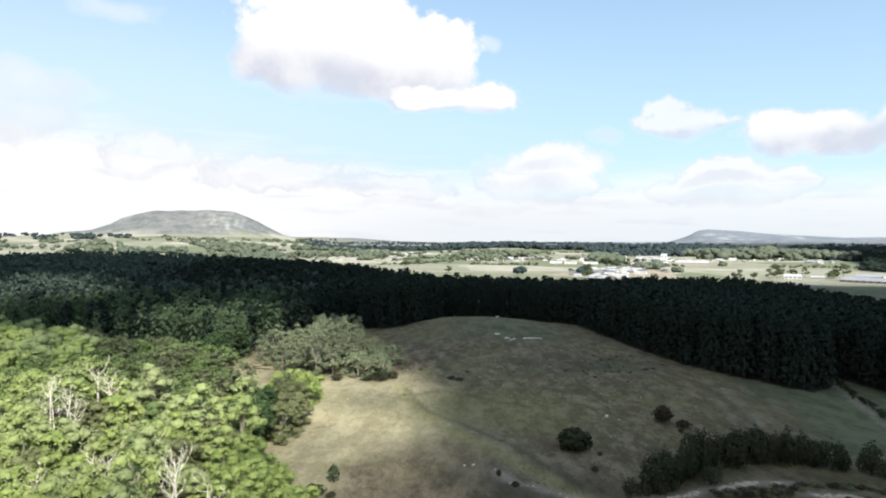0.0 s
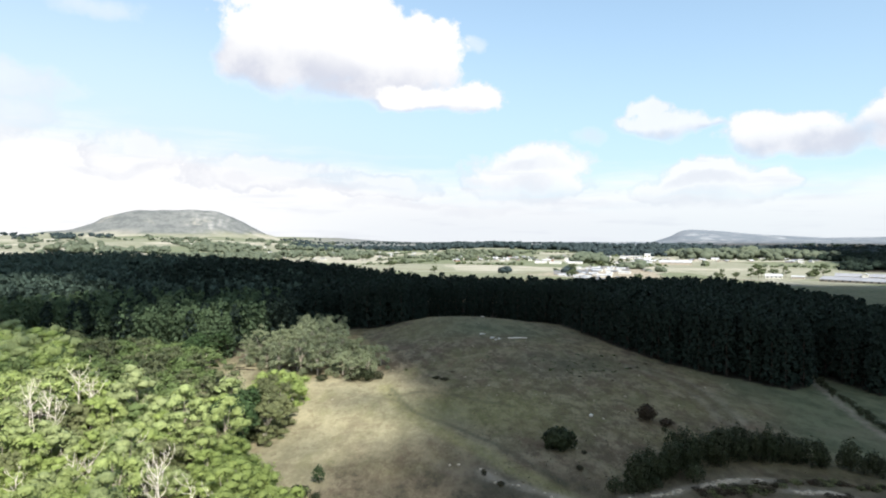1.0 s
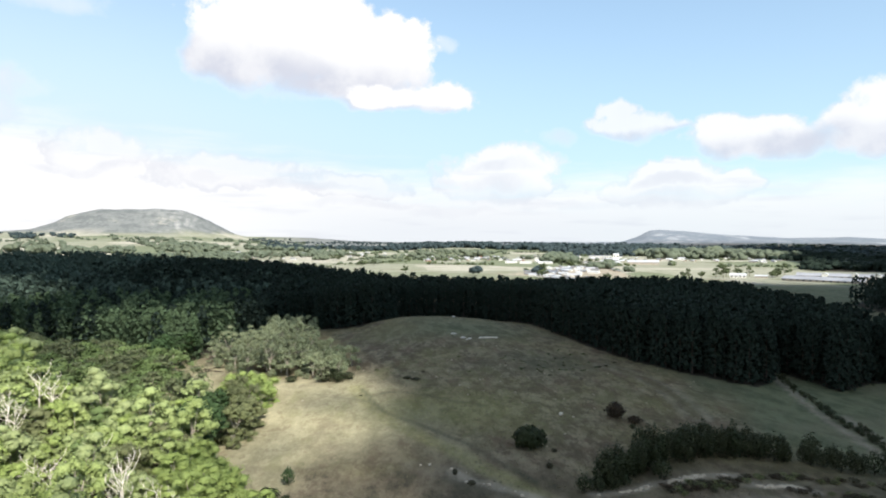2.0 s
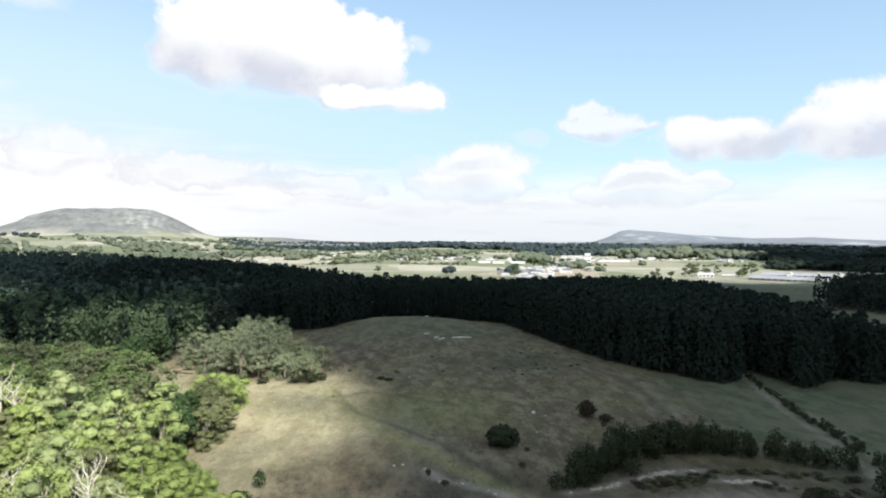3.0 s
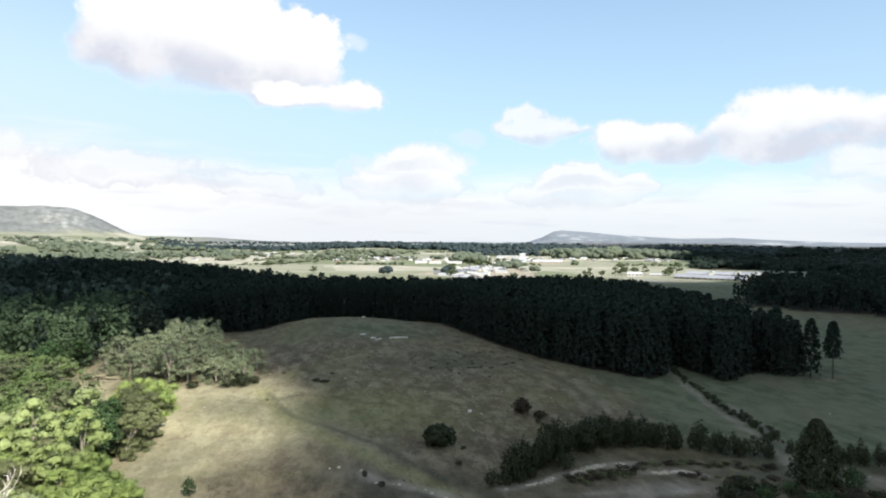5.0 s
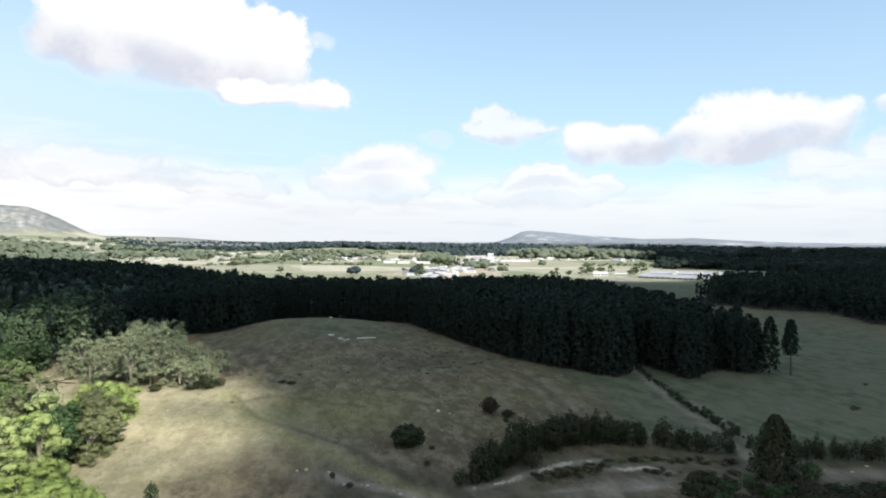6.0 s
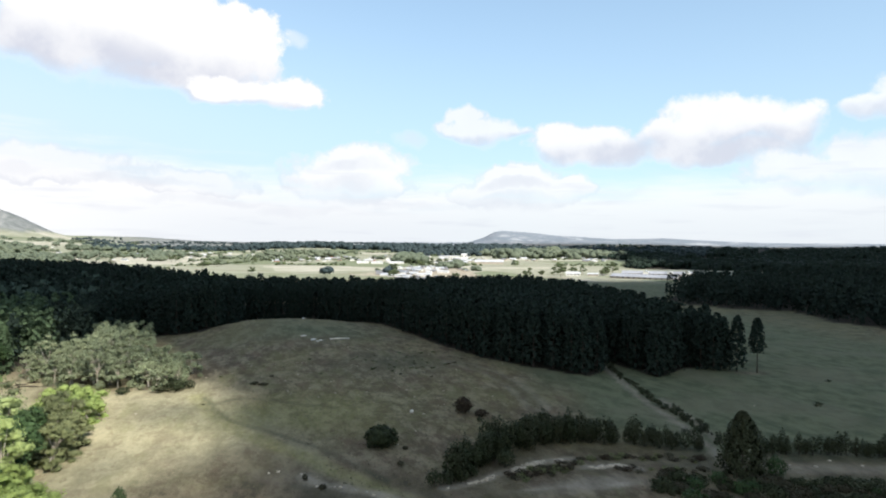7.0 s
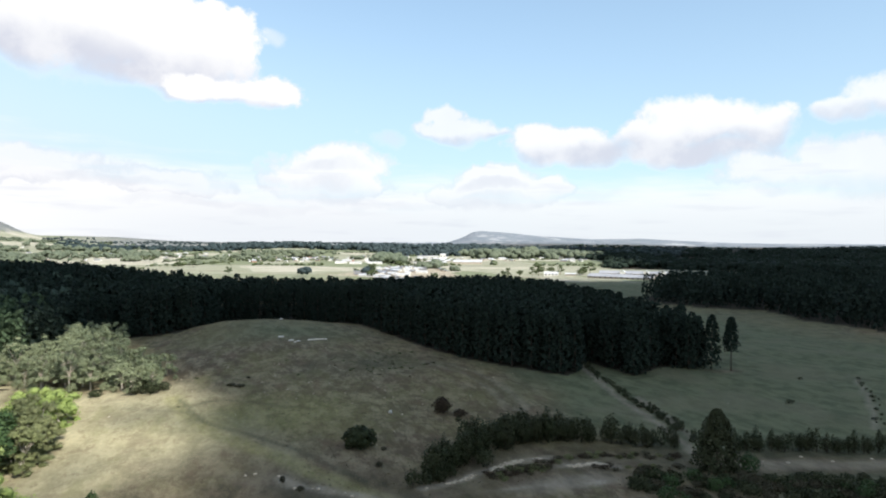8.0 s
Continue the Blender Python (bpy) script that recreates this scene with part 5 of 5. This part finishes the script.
    # big haze-pale trees in clumps about the town: place, spread, count, and size
    for cx, cy, sx, sy, count, size in ((427, 1675, 44, 26, 34, 1.55), (430, 1319, 24, 16, 14, 1.1), (427, 1185, 15, 8, 9, 0.65), (850, 1894, 74, 40, 50, 1.75), (944, 1877, 24, 22, 14, 1.95), (-64, 1628, 24, 8, 12, 0.7),
                                        (76, 2108, 32, 12, 14, 0.9), (242, 2024, 36, 16, 20, 1.2), (-228, 1878, 20, 14, 12, 1.05), (-1177, 2004, 24, 18, 12, 1.4), (-1062, 1956, 26, 18, 12, 1.5), (-700, 2150, 90, 60, 40, 1.2)):
        spots = np.stack([cx + rng.uniform(-1, 1, count) * sx, cy + rng.uniform(-1, 1, count) * sy], 1)
        stuff_of("tree_clump", round_tree, spots, rng, MAT["far_hazed"], "clump of green trees on the plain, pale with haze", "trees", size * 0.7, size * 1.15)
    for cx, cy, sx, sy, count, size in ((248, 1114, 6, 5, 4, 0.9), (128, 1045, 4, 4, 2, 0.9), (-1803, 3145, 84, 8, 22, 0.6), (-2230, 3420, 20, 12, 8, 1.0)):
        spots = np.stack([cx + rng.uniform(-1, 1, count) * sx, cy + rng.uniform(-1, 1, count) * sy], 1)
        stuff_of("tree_clump", round_tree, spots, rng, MAT["far_blue_haze"], "clump of dark trees on the plain", "trees", size * 0.7, size * 1.15)
    # trees that stand by themselves on the plain
    full = [tree_thing("paddock_tree", *gum_arrays(640 + i, h, w, 14, 620, 0.8, 0.4, 0.6, 2, 0.5, 0.5, 1.5, 1.6), MAT["dark_bark"], MAT["far_leaves"], "broad green tree standing alone on the pale plain", "tree", "lone trees on the plain")
            for i, (h, w) in enumerate([(17, 6.5), (14, 6.0), (20, 6.5)])]
    lone = [(-180, 1835), (-172, 1850), (-188, 1828), (605, 985), (612, 992), (596, 980), (620, 985), (575, 1010), (517, 984), (508, 990), (440, 960), (475, 970), (545, 1028), (562, 1022), (455, 975),
            (420, 1660), (432, 1672), (441, 1665), (410, 1655), (452, 1680), (400, 1690), (388, 1675), (370, 1440), (382, 1420), (392, 1430), (402, 1400), (412, 1415), (424, 1390), (436, 1400),
            (215, 955), (228, 1000), (300, 905), (-540, 3360), (-520, 3365), (-505, 3370), (-495, 3365), (-620, 3350), (-300, 1650), (-90, 1500), (-60, 1520), (-20, 1600), (20, 1610), (-330, 1400)]
    plant(full, lone, rng, 0.75, 1.25, 0.15)
    stand(tree_thing("paddock_tree", *gum_arrays(646, 14.5, 7.0, 13, 520, 0.75, 0.4, 0.6, 2, 0.5, 0.7, 1.35, 1.3), MAT["dark_bark"], MAT["far_leaves"], "open-crowned green tree alone on the pale plain", "tree", "lone trees on the plain"), 11, 1146)


plain_trees()


# ---- the plain: town, sheds and barns ----
def building(name, long, deep, eaves, rise, wall, roof, label, category, group, openings=0):
    """A gabled building along x with overhanging roof sheets and, where given, windows on its long front."""
    root = new(name)
    a, b = long / 2, deep / 2
    v = [(-a, -b, -1), (a, -b, -1), (a, b, -1), (-a, b, -1), (-a, -b, eaves), (a, -b, eaves), (a, b, eaves), (-a, b, eaves), (-a, 0, eaves + rise), (a, 0, eaves + rise)]
    body = part("wall", v, [(3, 2, 1, 0), (0, 1, 5, 4), (2, 3, 7, 6), (1, 2, 6, 9, 5), (3, 0, 4, 8, 7), (4, 5, 9, 8), (6, 7, 8, 9)], MAT[wall], root)
    o, t = 0.6, 0.25
    slope = rise / b
    for side in (-1, 1):
        low, high = eaves - slope * o + 0.03, eaves + rise + 0.03
        q = [(-a - o, side * (b + o), low), (a + o, side * (b + o), low), (a + o, 0, high), (-a - o, 0, high)]
        q += [(x, y, z + t) for x, y, z in q]
        f = [(0, 1, 2, 3), (7, 6, 5, 4), (0, 4, 5, 1), (1, 5, 6, 2), (2, 6, 7, 3), (3, 7, 4, 0)]
        part("roof", q, f if side > 0 else [g[::-1] for g in f], MAT[roof], root)
    for i in range(openings):
        x = (i + 0.5) / openings * long - a
        w, h0, h1 = min(1.6, long / openings * 0.3), eaves * 0.3, eaves * 0.75
        q = [(x - w, -b - 0.06, h0), (x + w, -b - 0.06, h0), (x + w, -b - 0.06, h1), (x - w, -b - 0.06, h1)]
        q += [(c[0], -b + 0.02, c[2]) for c in q]
        part("window", q, [(0, 1, 2, 3), (0, 4, 5, 1), (1, 5, 6, 2), (2, 6, 7, 3), (3, 7, 4, 0)], MAT["glass"], body)
    return tagged(root, label, category, group)


def between(ob, ax, ay, bx, by, lift=0.0):
    x, y = (ax + bx) / 2, (ay + by) / 2
    return stand(ob, x, y, math.degrees(math.atan2(by - ay, bx - ax)), lift)


def town():
    rng = np.random.default_rng(90)
    styles = [("white_wall", "grey_roof"), ("cream_wall", "pale_roof"), ("white_wall", "pale_roof"), ("brick_wall", "grey_roof"), ("cream_wall", "grey_roof"), ("cream_wall", "pale_roof")]
    words = {"white_wall": "white", "cream_wall": "cream", "brick_wall": "brown brick", "grey_roof": "grey steel", "pale_roof": "pale steel"}
    protos = [building("house", 15 + i % 3 * 3, 9, 3.2, 2.4, w, r, f"{words[w]} house with a {words[r]} roof in the town", "house", "houses of the town", 3) for i, (w, r) in enumerate(styles)]
    spots = []
    for a0, a1, d0, d1, count in ((-9, 2, 2100, 2450, 36), (2, 13, 1780, 2150, 58), (14, 21, 1700, 2150, 34), (22, 32, 1850, 2120, 44), (-22, -14, 2300, 2700, 10), (-14, -6, 1900, 2300, 10)):
        for _ in range(count):
            a, d = radians(rng.uniform(a0, a1)), rng.uniform(d0, d1)
            spots.append((d * math.sin(a), d * math.cos(a)))
    plant(protos, spots, rng, 0.55, 1.1, 0.1)
    between(building("shed", 74, 32, 6.5, 4.5, "cream_wall", "pale_roof", "long cream warehouse with a pale steel roof", "warehouse", "sheds on the plain"), 573, 1560, 638, 1530)
    between(building("school", 66, 16, 9, 2.0, "white_wall", "grey_roof", "white two-storey block with a row of dark windows", "building", "", 9), 592, 1950, 655, 1930)
    between(building("school", 18, 18, 14, 2.0, "white_wall", "pale_roof", "white tower block beside a longer building", "building", "", 2), 660, 1930, 678, 1924)
    between(building("barn", 112, 22, 2.8, 4.2, "cream_wall", "barn_roof", "long low barn with white walls and grey roof", "barn", "barns beyond the pines", 12), 578, 922, 636, 819)
    between(building("barn", 118, 22, 3.2, 4.2, "cream_wall", "barn_roof", "long low barn with a blue grey steel roof", "barn", "barns beyond the pines", 12), 648, 1000, 738, 918)
    for i, (x, y) in enumerate([(672, 962), (702, 935), (722, 914)]):
        stand(building("silo_shed", 8, 8, 7, 2.0, "white_wall", "pale_roof", "small white gabled shed among the barns", "shed", "sheds on the plain", 1), x, y, 45)
    between(building("house", 24, 11, 3.6, 3.0, "white_wall", "pale_roof", "white farmhouse with a pale roof near the barns", "house", "", 4), 535, 1002, 560, 988)
    stand(building("shed", 18, 9, 3.0, 1.6, "cream_wall", "pale_roof", "low cream shed beside the farmhouse", "shed", "sheds on the plain"), 575, 975, -35)
    for i in range(58):
        k = rng.uniform()
        x, y = 225 + 190 * k + rng.normal() * 30, 1005 + 350 * k + rng.normal() * 60
        long = rng.uniform(9, 26)
        roof = ("pale_roof", "grey_roof", "grey_roof")[i % 3]
        stand(building("shed", long, 11, 2.6, 1.6, "cream_wall" if i % 3 else "white_wall", roof, f"low shed with a {words[roof]} roof in the yard", "shed", "sheds in the yard"), x, y, rng.choice((-32, 58)))
    for i in range(6):
        a, d = radians(rng.uniform(6, 14)), rng.uniform(1640, 1800)
        stand(building("shed", rng.uniform(18, 38), 14, 4, 1.6, "white_wall", "pale_roof", "broad white shed at the edge of town", "shed", "sheds on the plain"), d * math.sin(a), d * math.cos(a), rng.uniform(-25, 5))


town()
